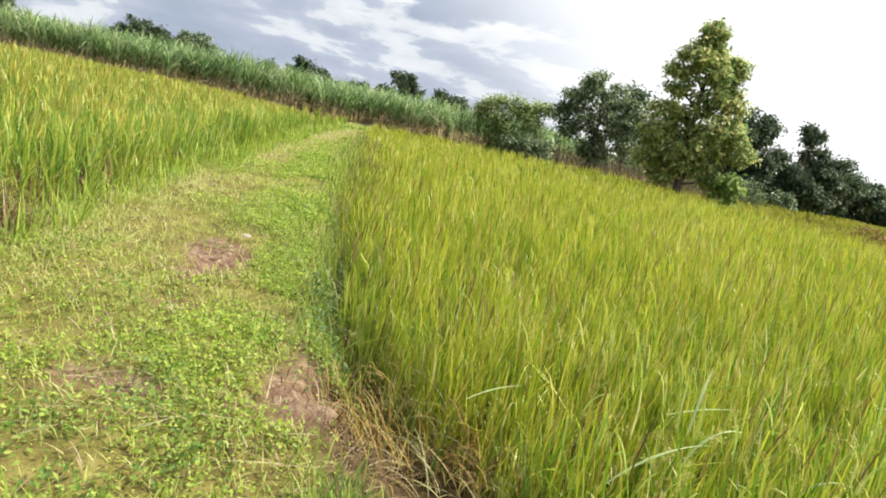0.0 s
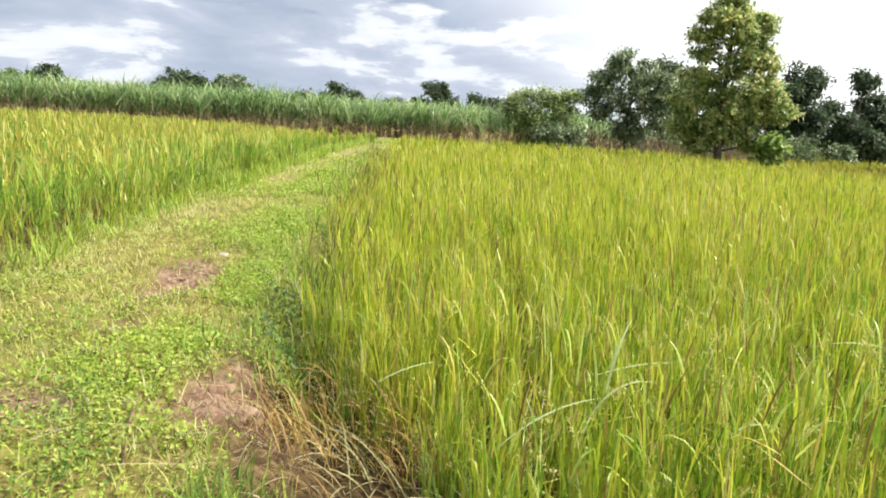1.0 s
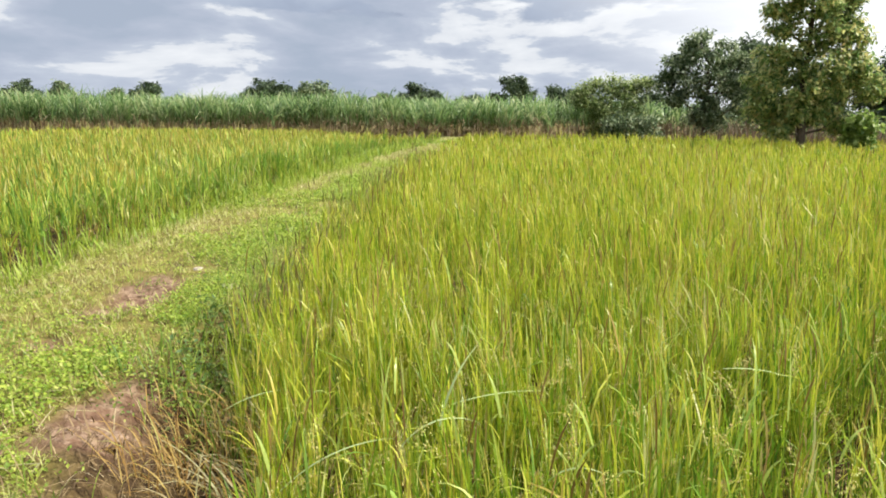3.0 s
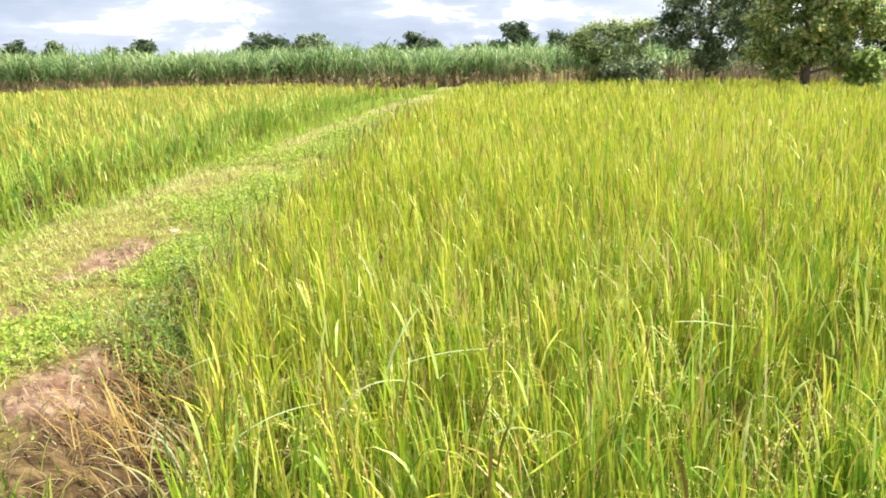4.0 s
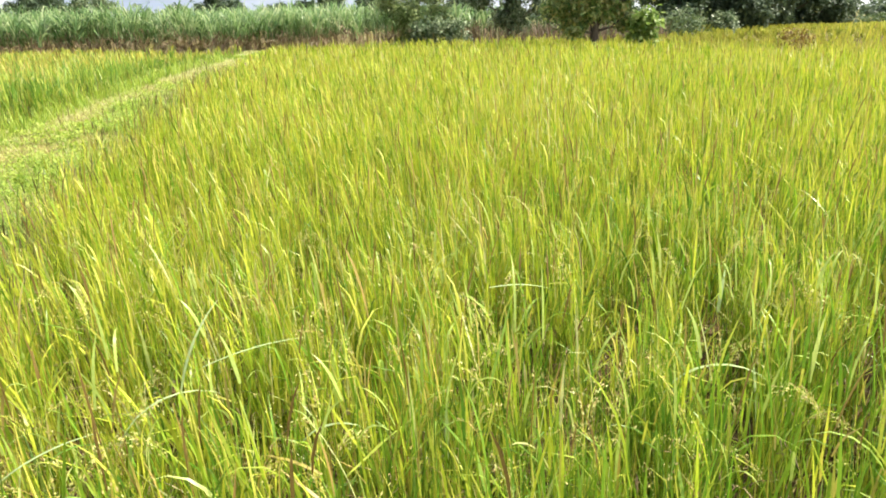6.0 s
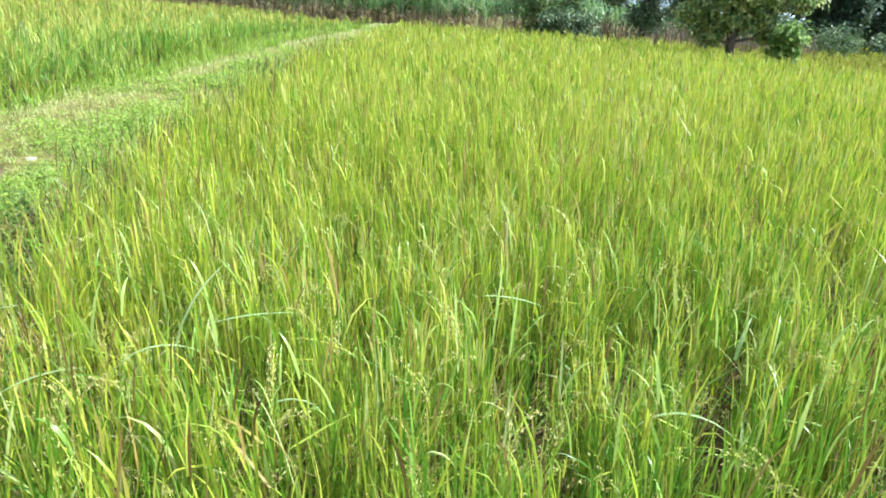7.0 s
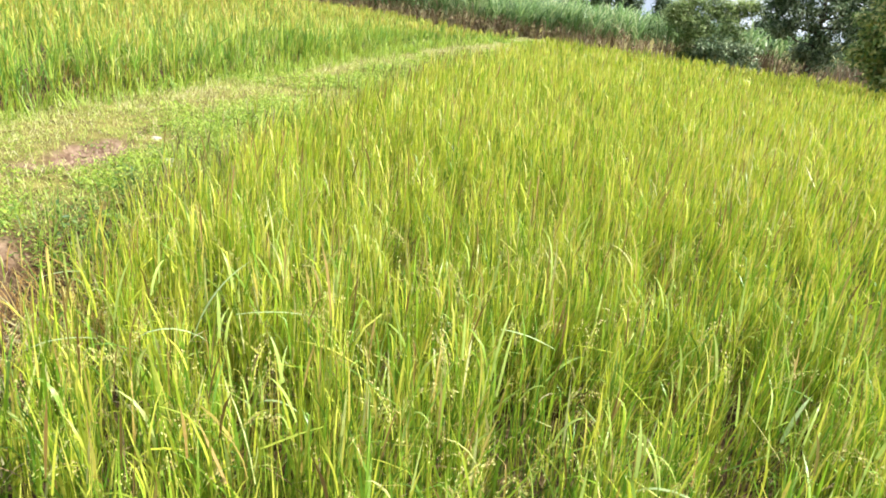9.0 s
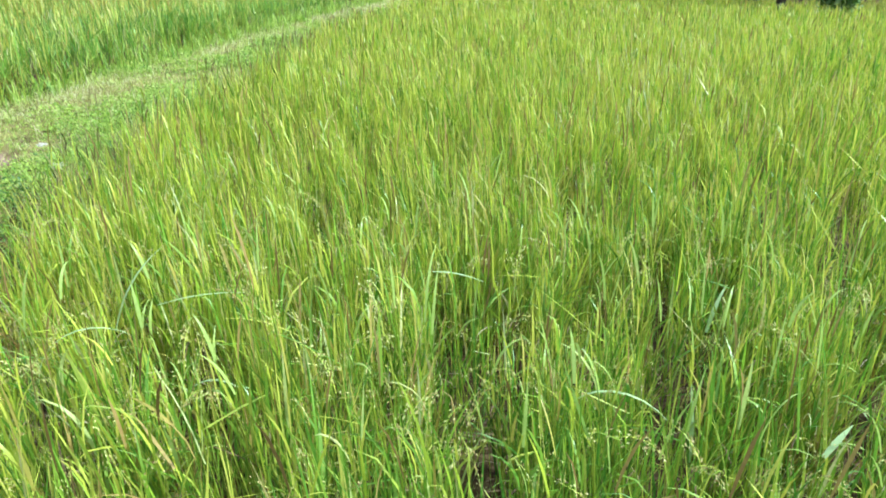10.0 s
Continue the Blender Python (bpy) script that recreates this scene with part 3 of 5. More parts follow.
    if ear_share:
        some = r.random(n) < ear_share
        m = int(some.sum())
        hang = np.where(r.random(m) < 0.55, r.uniform(0.1, 0.7, m), r.uniform(1.0, 2.6, m))
        length = r.uniform(0.10, 0.19, m)
        turn, tilt = r.uniform(0, 6.28, m), lean[some] + r.uniform(0.0, 0.25, m)
        ribbons(soups["stem"], tip[some], turn, tilt, hang, length, np.full(m, 0.0022) * widen, 4, foot=1.0, power=1.3)
        ears(soups["ear"], tip[some], turn, tilt, hang, length, 26 if near == 2 else 9, 0.0085 if near == 2 else 0.013, seed + 300)
    if spike_share:
        # dark ripe spikes standing up among the leaves
        some = r.random(n) < spike_share
        m = int(some.sum())
        ribbons(soups["spike"], (foot + d * (tall * r.uniform(0.74, 0.98, n))[:, None])[some], r.uniform(0, 6.28, m), r.uniform(0, 0.2, m), r.uniform(0, 0.5, m), r.uniform(0.12, 0.26, m), r.uniform(0.006, 0.011, m) * widen, 3, foot=0.4, belly=0.5, roll=r.uniform(0, 3, m))
    if gold_share:
        some = r.random(n) < gold_share
        m = int(some.sum())
        ribbons(soups["gold"], (foot + d * (tall * r.uniform(0.74, 0.90, n))[:, None])[some], r.uniform(0, 6.28, m), np.abs(r.normal(0.08, 0.14, m)), r.uniform(0.1, 1.3, m), r.uniform(0.10, 0.22, m), r.uniform(0.005, 0.010, m) * widen, max(2, segs - 1))
    if dead:
        some = r.random(n) < dead
        m = int(some.sum())
        ribbons(soups["thatch"], (foot + d * (tall * r.uniform(0.08, 0.5, n))[:, None])[some], az[some] + 1, r.uniform(0.2, 1.2, m), r.uniform(0.3, 1.8, m), r.uniform(0.10, 0.3, m), r.uniform(0.003, 0.007, m) * widen, 3)


def ring(lo, hi):
    """True outside the band of distance from the place where the camera stands."""
    return lambda x, y: (np.hypot(x - 0.9, y - 0.3) < lo) | (np.hypot(x - 0.9, y - 0.3) >= hi)


def build_right_rice():
    soups = {name: Soup() for name in RICE_PARTS}
    rice_zone(soups, in_right_field, (-1.2, 6.2, 0.7, 5.0), 480, 4, 1.0, 11, near=2, skip=ring(0, 4.6), tuft=14, gold_share=0.06, ear_share=0.13, spike_share=0.06, dead=0.5)
    rice_zone(soups, in_right_field, (-1.3, 11, 0.7, 10.5), 320, 3, 1.25, 12, near=1, skip=ring(4.6, 9.5), tuft=12, stems=0.7, gold_share=0.15, ear_share=0.07, spike_share=0.04, dead=0.12)
    rice_zone(soups, in_right_field, (-1.3, 19, 0.7, 20), 190, 2, 1.8, 13, skip=ring(9.5, 18), tuft=10, stems=0.25, gold_share=0.2, spike_share=0.02)
    rice_zone(soups, in_right_field, (-1.3, 18, 0.7, 33), 64, 2, 2.9, 14, skip=ring(18, 36), stems=0, gold_share=0.2, spike_share=0.015)
    top = thing("rice_crop", (0, 0, 0), "ripening yellow-green rice standing dense in a low field", "rice crop", kind="stuff")
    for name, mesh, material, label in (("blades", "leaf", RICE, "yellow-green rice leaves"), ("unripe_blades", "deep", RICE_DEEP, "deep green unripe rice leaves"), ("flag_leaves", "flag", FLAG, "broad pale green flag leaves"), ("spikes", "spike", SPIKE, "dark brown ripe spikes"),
                                        ("stems", "stem", STEM, "upright rice stems"), ("ears", "ear", PANICLE, "golden ears of grain"), ("ear_tips", "gold", EAR_PALE, "pale tan unfilled ears"), ("dead_leaves", "thatch", STRAW, "dead brown lower leaves")):
        part(name, soups[mesh].mesh("rice_" + name, material), top, label, "stuff")


def build_far_rice():
    soups = {name: Soup() for name in RICE_PARTS}
    low_crop = lambda x, y: 0.58 + 0.0 * x
    rice_zone(soups, in_far_field, (12.5, 34, 6, 36), 46, 2, 3.2, 16, crop=low_crop, skip=ring(0, 36), stems=0, gold_share=0.35, spike_share=0.02)
    rice_zone(soups, in_far_field, (12.5, 55, 6, 61), 14, 2, 6.5, 15, crop=low_crop, skip=ring(36, 90), stems=0, gold_share=0.3)
    top = thing("rice_crop", (0, 0, 0), "short yellowish rice in a lower field beyond the first", "rice crop", kind="stuff")
    for name, mesh, material, label in (("blades", "leaf", RICE_FAR, "yellowish rice leaves"), ("tips", "gold", EAR_PALE, "pale tan unfilled ears"), ("spikes", "spike", SPIKE, "dark brown ripe spikes")):
        part(name, soups[mesh].mesh("far_rice_" + name, material), top, label, "stuff")


def build_left_rice():
    soups = {name: Soup() for name in RICE_PARTS}
    tall_left = lambda x, y: 0.72 - 0.30 * ease(13, 27, y) * ease(-7, -3, x)
    front = lambda x, y: (x < bund_left(y) - 0.9) | (y > 16)
    back = lambda x, y: ~front(x, y) | (np.hypot(x, y) > 17)
    # the tops have begun to turn golden
    rice_zone(soups, in_left_field, (-5, -2.0, 0.2, 16.5), 270, 3, 1.5, 21, crop=tall_left, skip=front, loose=0.26, stems=0.5, gold_share=0.45, spike_share=0.01, dead=0.3)
    rice_zone(soups, in_left_field, (-15, -2.0, 0.2, 17), 125, 2, 1.9, 22, crop=tall_left, skip=back, loose=0.18, stems=0.2, gold_share=0.8, spike_share=0.02)
    rice_zone(soups, in_left_field, (-30, -1.4, 0.2, 32.5), 46, 2, 3.4, 23, crop=tall_left, skip=lambda x, y: (np.hypot(x, y) <= 17), stems=0, gold_share=1.0, spike_share=0.03)
    top = thing("rice_crop", (0, 0, 0), "tall green rice with golden tips along the bund", "rice crop", kind="stuff")
    for name, mesh, material, label in (("blades", "leaf", RICE_LEFT, "fresh green rice leaves"), ("stems", "stem", STEM, "upright rice stems"), ("tips", "gold", RICE_GOLD, "golden rice tips"), ("spikes", "spike", SPIKE, "dark brown ripe spikes"), ("dead_leaves", "thatch", STRAW, "dead brown lower leaves")):
        part(name, soups[mesh].mesh("green_rice_" + name, material), top, label, "stuff")


build_right_rice()
build_far_rice()
build_left_rice()


# ---- the bund: turf, weeds, straw ----
def on_bund(x, y, margin=0.0):
    return (x > bund_left(y) - 0.15 - margin) & (x < bund_right(y) - 0.04 + margin)


def build_bund_cover():
    turf, weed, straw, clod, heads, arch, lush, dry, tan, rank = [Soup() for _ in range(10)]
    for box, per, segs, widen, ln, seed in (((-4.2, -0.3, -2.5, 6.5), 1950, 2, 1.05, 1.0, 31), ((-4.0, -0.4, 6.5, 14), 1000, 2, 1.6, 1.0, 32), ((-3.4, -0.3, 14, 32), 420, 1, 2.8, 1.0, 33), ((-5.0, 6.0, -4.0, 1.2), 330, 1, 2.2, 1.0, 52)):
        x, y, r = scatter(*box, per, seed)
        thick = 0.6 + 0.4 * wobble(x, y, 3.1, 0.2)
        x, y = keep((on_bund(x, y) | (y < 0.9 + 0.2 * wobble(x, y, 2.7))) & (r.random(len(x)) < thick + 0.05 + 0.3 * wobble(x, y, 11.0, 1.7)) & (bareness(x, y) < r.uniform(0.1, 1.1, len(x))), x, y)
        c = len(x)
        base = np.stack([x, y, land(x, y) - 0.005], 1)
        flat = r.uniform(0.1, 1.2, c)
        ribbons(turf, base, r.uniform(0, 6.28, c), flat, r.uniform(0.2, 0.9, c), r.uniform(0.035, 0.11, c) * ln, r.uniform(0.003, 0.0065, c) * widen, segs)
    # the trodden margin beside the tall rice: short, pale, half-dry grass
    for box, per, segs, widen, seed in (((-3.9, -2.0, 1.0, 9), 1500, 2, 1.1, 71), ((-3.6, -1.6, 9, 17), 700, 2, 1.8, 72), ((-3.0, -0.9, 17, 32), 330, 1, 3.0, 73)):
        x, y, r = scatter(*box, per, seed)
        off = x - bund_left(y) + 0.10 * wobble(x, y, 1.9, 0.7)
        x, y = keep((off > -0.12) & (off < 0.62) & (r.random(len(x)) < 0.35 + 0.65 * ease(0.62, 0.2, off)) & (bareness(x, y) < 0.6), x, y)
        c = len(x)
        ribbons(dry, np.stack([x, y, land(x, y)], 1), r.uniform(0, 6.28, c), r.uniform(0.3, 1.35, c), r.uniform(0.1, 0.8, c), r.uniform(0.03, 0.10, c), r.uniform(0.003, 0.006, c) * widen, segs)
    # thin pale dry grass all over the crest
    for box, per, segs, widen, seed in (((-3.6, -0.9, 2.2, 9), 260, 2, 1.1, 78), ((-3.4, -0.8, 9, 17), 220, 1, 1.9, 79), ((-2.8, -0.5, 17, 32), 170, 1, 3.2, 80)):
        x, y, r = scatter(*box, per, seed)
        x, y = keep(on_bund(x, y) & (wobble(x, y, 2.6, 0.9) > r.normal(-0.2, 0.5, len(x))) & (bareness(x, y) < 0.6), x, y)
        c = len(x)
        ribbons(dry, np.stack([x, y, land(x, y) + 0.02], 1), r.uniform(0, 6.28, c), r.uniform(0.2, 1.3, c), r.uniform(0.1, 0.8, c), r.uniform(0.04, 0.12, c), r.uniform(0.003, 0.006, c) * widen, segs)
    # tan dry grass hanging out of the edge of the rice
    r = np.random.default_rng(74)
    for cx, cy, wx, wy, low, m in ((-0.30, 2.95, 0.06, 0.25, 0.0, 120), (-0.72, 2.95, 0.13, 0.22, -0.12, 150), (-0.85, 3.4, 0.10, 0.2, -0.12, 90), (-0.48, 3.35, 0.06, 0.15, -0.05, 60), (-0.62, 3.6, 0.08, 0.2, 0.1, 60), (-0.14, 2.4, 0.06, 0.2, 0.0, 40), (-3.45, 5.0, 0.12, 0.3, 0.0, 90), (-3.25, 6.8, 0.08, 0.4, 0.0, 70)):
        x, y = cx + r.normal(0, wx, m), cy + r.normal(0, wy, m)
        ribbons(tan, np.stack([x, y, land(x, y) + r.uniform(low, low + 0.28, m)], 1), np.pi * (cx > -2) + r.normal(0, 0.9, m), r.uniform(0.0, 0.8, m), r.uniform(0.4, 2.2, m), r.uniform(0.12, 0.36, m), r.uniform(0.004, 0.008, m), 5)
    # broad-leaved weeds in clumps
    for box, clumps, size, seed in (((-4.0, -0.4, -2.0, 6.5), 420, 0.019, 34), ((-3.6, -0.8, 6.5, 15), 150, 0.034, 35), ((-3.2, -0.6, 15, 31), 60, 0.08, 36)):
        r = np.random.default_rng(seed)
        cx, cy = r.uniform(box[0], box[1], clumps), r.uniform(box[2], box[3], clumps)
        favour = wobble(cx, cy, 1.7, 1.1) + 0.9 * ease(-0.9, 0.0, cx - bund_right(cy)) > r.normal(-0.1, 0.45, clumps)
        cx, cy = keep(favour & on_bund(cx, cy, 0.1) & (bareness(cx, cy) < 0.5), cx, cy)
        each = 130
        x = np.repeat(cx, each) + r.normal(0, 0.11, len(cx) * each)
        y = np.repeat(cy, each) + r.normal(0, 0.11, len(cx) * each)
        x, y = keep(bareness(x, y) < 0.45, x, y)
        z = land(x, y) + np.abs(r.normal(0.02, 0.035, len(x)))
        leaves(weed, np.stack([x, y, z], 1), size, -0.15, 0.7, seed)
    # mats of bright creeping weeds along the crest beside the rice
    for y0, y1, clumps, size, seed in ((2.6, 8, 190, 0.022, 75), (8, 16, 120, 0.036, 76)):
        r = np.random.default_rng(seed)
        cy = r.uniform(y0, y1, clumps)
        cx = bund_right(cy) - 0.05 - 0.85 * r.random(clumps) ** 1.5
        cx, cy = keep((wobble(cx, cy, 2.3, 0.4) > -0.35) & (bareness(cx, cy) < 0.3), cx, cy)
        x, y = np.repeat(cx, 110) + r.normal(0, 0.09, len(cx) * 110), np.repeat(cy, 110) + r.normal(0, 0.11, len(cx) * 110)
        x, y = keep((x < bund_right(y) - 0.10) & (bareness(x, y) < 0.4), x, y)
        leaves(weed, np.stack([x, y, land(x, y) + np.abs(r.normal(0.03, 0.03, len(x)))], 1), size, -0.2, 0.75, seed)
    # lush, larger-leaved weeds in a few places
    r = np.random.default_rng(48)
    for cx, cy, wide, num in ((-2.0, 2.0, 0.35, 16), (-2.5, 2.5, 0.4, 14), (-1.6, 2.7, 0.2, 7), (-1.2, 4.0, 0.25, 10), (-1.3, 5.6, 0.3, 10), (-2.7, 4.2, 0.3, 7), (-1.25, 7.4, 0.2, 6)):
        px, py = cx + r.normal(0, wide, num), cy + r.normal(0, wide, num)
        x = np.repeat(px, 70) + r.normal(0, 0.07, num * 70)
        y = np.repeat(py, 70) + r.normal(0, 0.07, num * 70)
        high = np.repeat(r.uniform(0.03, 0.09, num), 70)
        leaves(lush, np.stack([x, y, land(x, y) + 0.01 + high * r.random(len(x)) ** 0.6], 1), 0.025, -0.05, 0.5, 49)
    # dark leafy weeds standing on the slope
    for cx, cy, wide, num in ((-1.10, 4.75, 0.10, 6), (-1.05, 4.2, 0.08, 4), (-1.10, 5.7, 0.08, 3), (-1.0, 3.7, 0.08, 3), (-1.12, 6.9, 0.06, 2)):
        px, py = cx + r.normal(0, wide, num), cy + r.normal(0, wide * 2.2, num)
        x = np.repeat(px, 75) + r.normal(0, 0.06, num * 75)
        y = np.repeat(py, 75) + r.normal(0, 0.07, num * 75)
        high = np.repeat(r.uniform(0.08, 0.24, num), 75)
        leaves(rank, np.stack([x, y, land(x, y) + 0.01 + high * r.random(len(x)) ** 0.6], 1), 0.034, 0.1, 0.5, 50)
    # taller rank grass on the slope down to the rice, coloured darker for the shade there
    x, y, r = scatter(-1.5, 0.0, 1.2, 14, 210, 44)
    x, y = keep((x > bund_right(y) - 0.25 + 0.12 * wobble(x, y, 2.6)) & (x < bund_right(y) + 0.06) & (wobble(x, y, 1.9, 0.6) > -0.25) & (y > 3.3), x, y)
    c = len(x)
    ribbons(lush, np.stack([x, y, land(x, y)], 1), r.uniform(0, 6.28, c), np.abs(r.normal(0.15, 0.3, c)), r.uniform(0.2, 1.3, c), r.uniform(0.08, 0.22, c), r.uniform(0.005, 0.010, c), 4)
    # a stand of broad rank grass on the near side of the hollow
    r = np.random.default_rng(77)
    for cx, cy, wx, wy, m in ((-0.10, 1.9, 0.07, 0.30, 80), (-0.14, 2.55, 0.06, 0.25, 50), (-0.6, 3.65, 0.06, 0.3, 50), (-0.86, 4.8, 0.06, 0.5, 40)):
        x, y = cx + r.normal(0, wx, m), cy + r.normal(0, wy, m)
        ribbons(lush, np.stack([x, y, land(x, y)], 1), r.uniform(0, 6.28, m), np.abs(r.normal(0.05, 0.12, m)), r.uniform(0.1, 0.9, m), r.uniform(0.35, 0.7, m), r.uniform(0.006, 0.011, m), 6, power=1.5)
    # a fresh green tussock at the brink of the hollow
    r = np.random.default_rng(47)
    for cx, cy, m in ((-0.88, 1.98, 560), (-0.82, 2.15, 260), (-1.15, 1.5, 300), (-1.75, 1.75, 260), (-1.0, 5.2, 300), (-1.02, 4.4, 220), (-0.98, 3.7, 200)):
        x, y = cx + r.normal(0, 0.12, m), cy + r.normal(0, 0.14, m)
        ribbons(lush if cx > -0.9 else weed, np.stack([x, y, land(x, y)], 1), r.uniform(0, 6.28, m), np.abs(r.normal(0.25, 0.3, m)), r.uniform(0.2, 1.1, m), r.uniform(0.07, 0.21, m), r.uniform(0.005, 0.010, m), 3)
    # thin seed-headed grass along the edge of the rice
    x, y, r = scatter(-2.0, -0.2, 3.2, 16, 200, 46)
    x, y = keep((x > rice_edge(y) + 0.06 - 0.42 * r.random(len(x)) ** 1.4 * ease(3.8, 5.5, y)) & (x < rice_edge(y) + 0.4) & (wobble(x, y, 2.1, 0.8) > -0.5), x, y)
    c = len(x)
    az, ln = r.uniform(0, 6.28, c), r.uniform(0.5, 0.95, c) - np.maximum(land(x, y) + 0.42, 0) * 0.85
    ribbons(weed, np.stack([x, y, land(x, y)], 1), az, np.abs(r.normal(0.05, 0.12, c)), r.uniform(0.05, 0.4, c), np.maximum(ln, 0.25), np.full(c, 0.005), 4, foot=1.0)
    ribbons(heads, np.stack([x, y, land(x, y) + np.maximum(ln, 0.25) * 0.85], 1), az, r.uniform(0.1, 0.3, c), r.uniform(0.2, 0.7, c), r.uniform(0.08, 0.16, c), np.full(c, 0.009), 3, belly=0.5)
    x, y, r = scatter(-4.2, -1.5, 0.5, 24, 330, 45)
    x, y = keep((x > bund_left(y) - 0.25) & (x < bund_left(y) + 0.22 + 0.14 * wobble(x, y, 2.2)), x, y)
    c = len(x)
    ribbons(weed, np.stack([x, y, land(x, y)], 1), r.uniform(0, 6.28, c), np.abs(r.normal(0.2, 0.35, c)), r.uniform(0.2, 1.3, c), r.uniform(0.10, 0.36, c), r.uniform(0.005, 0.010, c) * (1 + 0.06 * y), 3)
    # dead straw lying about, thick in the hollow beside the rice
    for box, per, seed, hollow in (((-4, -0.5, -1, 8), 110, 37, False), ((-1.35, 0.1, 0.9, 5.2), 60, 38, True)):
        x, y, r = scatter(*box, per, seed)
        ok = on_bund(x, y) if not hollow else (x > bund_right(y) + 0.03 * wobble(x, y, 5)) & (x < rice_edge(y) + 0.2)
        x, y = keep(ok, x, y)
        c = len(x)
        base = np.stack([x, y, land(x, y) + r.uniform(0.0, 0.03 if not hollow else 0.10, c)], 1)
        ln = r.uniform(0.06, 0.28, c) if hollow else r.uniform(0.04, 0.17, c)
        ribbons(straw, base, r.uniform(0, 6.28, c), r.uniform(0.6, 1.5, c), r.uniform(0.0, 1.3, c), ln, r.uniform(0.003, 0.007, c), 4, foot=1.0)
    # dead stems bent over the hollow from the edge of the rice
    x, y, r = scatter(-1.2, 0.1, 1.3, 6.0, 52, 51)
    x, y = keep((x > rice_edge(y) - 0.12) & (x < rice_edge(y) + 0.22), x, y)
    c = len(x)
    ribbons(arch, np.stack([x, y, land(x, y) + r.uniform(0.0, 0.2, c)], 1), np.pi + r.normal(0, 0.8, c), r.uniform(0.1, 0.7, c), r.uniform(1.0, 2.3, c), r.uniform(0.25, 0.55, c), r.uniform(0.005, 0.010, c), 7, foot=1.0, power=1.2)
    # rank green grass arching over the hollow, and dark low weeds on its slope
    x, y, r = scatter(-1.2, 0.1, 3.2, 6.5, 40, 54)
    x, y = keep((x > rice_edge(y) - 0.2) & (x < rice_edge(y) + 0.12), x, y)
    c = len(x)
    ribbons(weed, np.stack([x, y, land(x, y)], 1), np.pi + r.normal(0, 0.9, c), r.uniform(0.05, 0.5, c), r.uniform(0.4, 1.6, c), r.uniform(0.3, 0.6, c), r.uniform(0.005, 0.009, c), 6, power=1.3)
    r = np.random.default_rng(55)
    for _ in range(60):
        cy = r.uniform(3.2, 7.5)
        cx = float(bund_right(cy)) + r.uniform(-0.06, 0.40) * (1.0 if cy < 4.6 else 0.5)
        x, y = cx + r.normal(0, 0.06, 60), cy + r.normal(0, 0.07, 60)
        leaves(lush, np.stack([x, y, land(x, y) + r.uniform(0.01, 0.09, 60)], 1), 0.028, -0.05, 0.5, 56)
    # mixed rank grass down the slope
    x, y, r = scatter(-1.4, -0.4, 3.1, 8.0, 520, 58)
    x, y = keep((x > bund_right(y) - 0.05) & (x < rice_edge(y) - 0.04) & (wobble(x, y, 5.1, 0.3) + 1.3 * ease(3.2, 4.0, y) - 0.95 > r.normal(0.1, 0.4, len(x))), x, y)
    c = len(x)
    for soup, some in ((lush, np.arange(c) % 3 == 0), (weed, np.arange(c) % 3 == 1), (turf, np.arange(c) % 3 == 2)):
        m = int(some.sum())
        ribbons(soup, np.stack([x, y, land(x, y)], 1)[some], r.uniform(0, 6.28, m), np.abs(r.normal(0.25, 0.3, m)), r.uniform(0.2, 1.3, m), r.uniform(0.08, 0.30, m), r.uniform(0.004, 0.008, m), 4)
    # long pale stems arched right over the hollow
    c = 46
    x, y = r.uniform(-0.62, -0.24, c), r.uniform(1.9, 3.2, c)
    ribbons(arch, np.stack([x, y, land(x, y) + 0.02], 1), np.pi + r.normal(0, 0.7, c), r.uniform(0.3, 0.9, c), r.uniform(0.9, 1.9, c), r.uniform(0.28, 0.5, c), r.uniform(0.006, 0.011, c), 8, foot=1.0, power=1.2)
    # a brown tangle of dead stems on the brink of the hollow
    r = np.random.default_rng(57)
    c = 560
    x, y = -0.92 + r.normal(0, 0.19, c), 2.75 + r.normal(0, 0.45, c)
    x, y = keep(x < rice_edge(y) + 0.1, x, y)
    c = len(x)
    ribbons(straw, np.stack([x, y, land(x, y)], 1), r.uniform(0, 6.28, c), r.uniform(0.2, 1.4, c), r.uniform(0.2, 1.8, c), r.uniform(0.05, 0.2, c), r.uniform(0.003, 0.006, c), 4, foot=1.0)
    # dry straws lying flat across the grass
    r = np.random.default_rng(53)
    for cx, cy, wide, m in ((-2.1, 2.7, 0.3, 26), (-1.5, 2.4, 0.3, 12), (-2.4, 3.6, 0.5, 14), (-1.2, 3.2, 0.2, 10)):
        x, y = cx + r.normal(0, wide, m), cy + r.normal(0, wide * 0.6, m)
        ribbons(arch, np.stack([x, y, land(x, y) + r.uniform(0.03, 0.07, m)], 1), r.normal(0, 0.5, m) + np.pi * r.integers(0, 2, m), r.uniform(1.3, 1.5, m), r.uniform(0.0, 0.35, m), r.uniform(0.10, 0.27, m), r.uniform(0.004, 0.007, m), 4, foot=1.0)
    # crumbly clods on the bare spots
    r = np.random.default_rng(40)
    for cx, cy, a, b in BARE:
        m = int(1900 * a * b)
        x, y = cx + r.normal(0, a * 0.55, m), cy + r.normal(0, b * 0.55, m)
        size = r.uniform(0.008, 0.035, m) * r.uniform(0.5, 1, m)
        corner = np.array([[1, 0, 0], [-0.3, 0.95, 0.1], [-0.4, -0.9, 0.05], [0.1, 0.1, 0.8]])
        turn = r.uniform(0, 6.28, m)
        c, d = np.cos(turn)[:, None], np.sin(turn)[:, None]
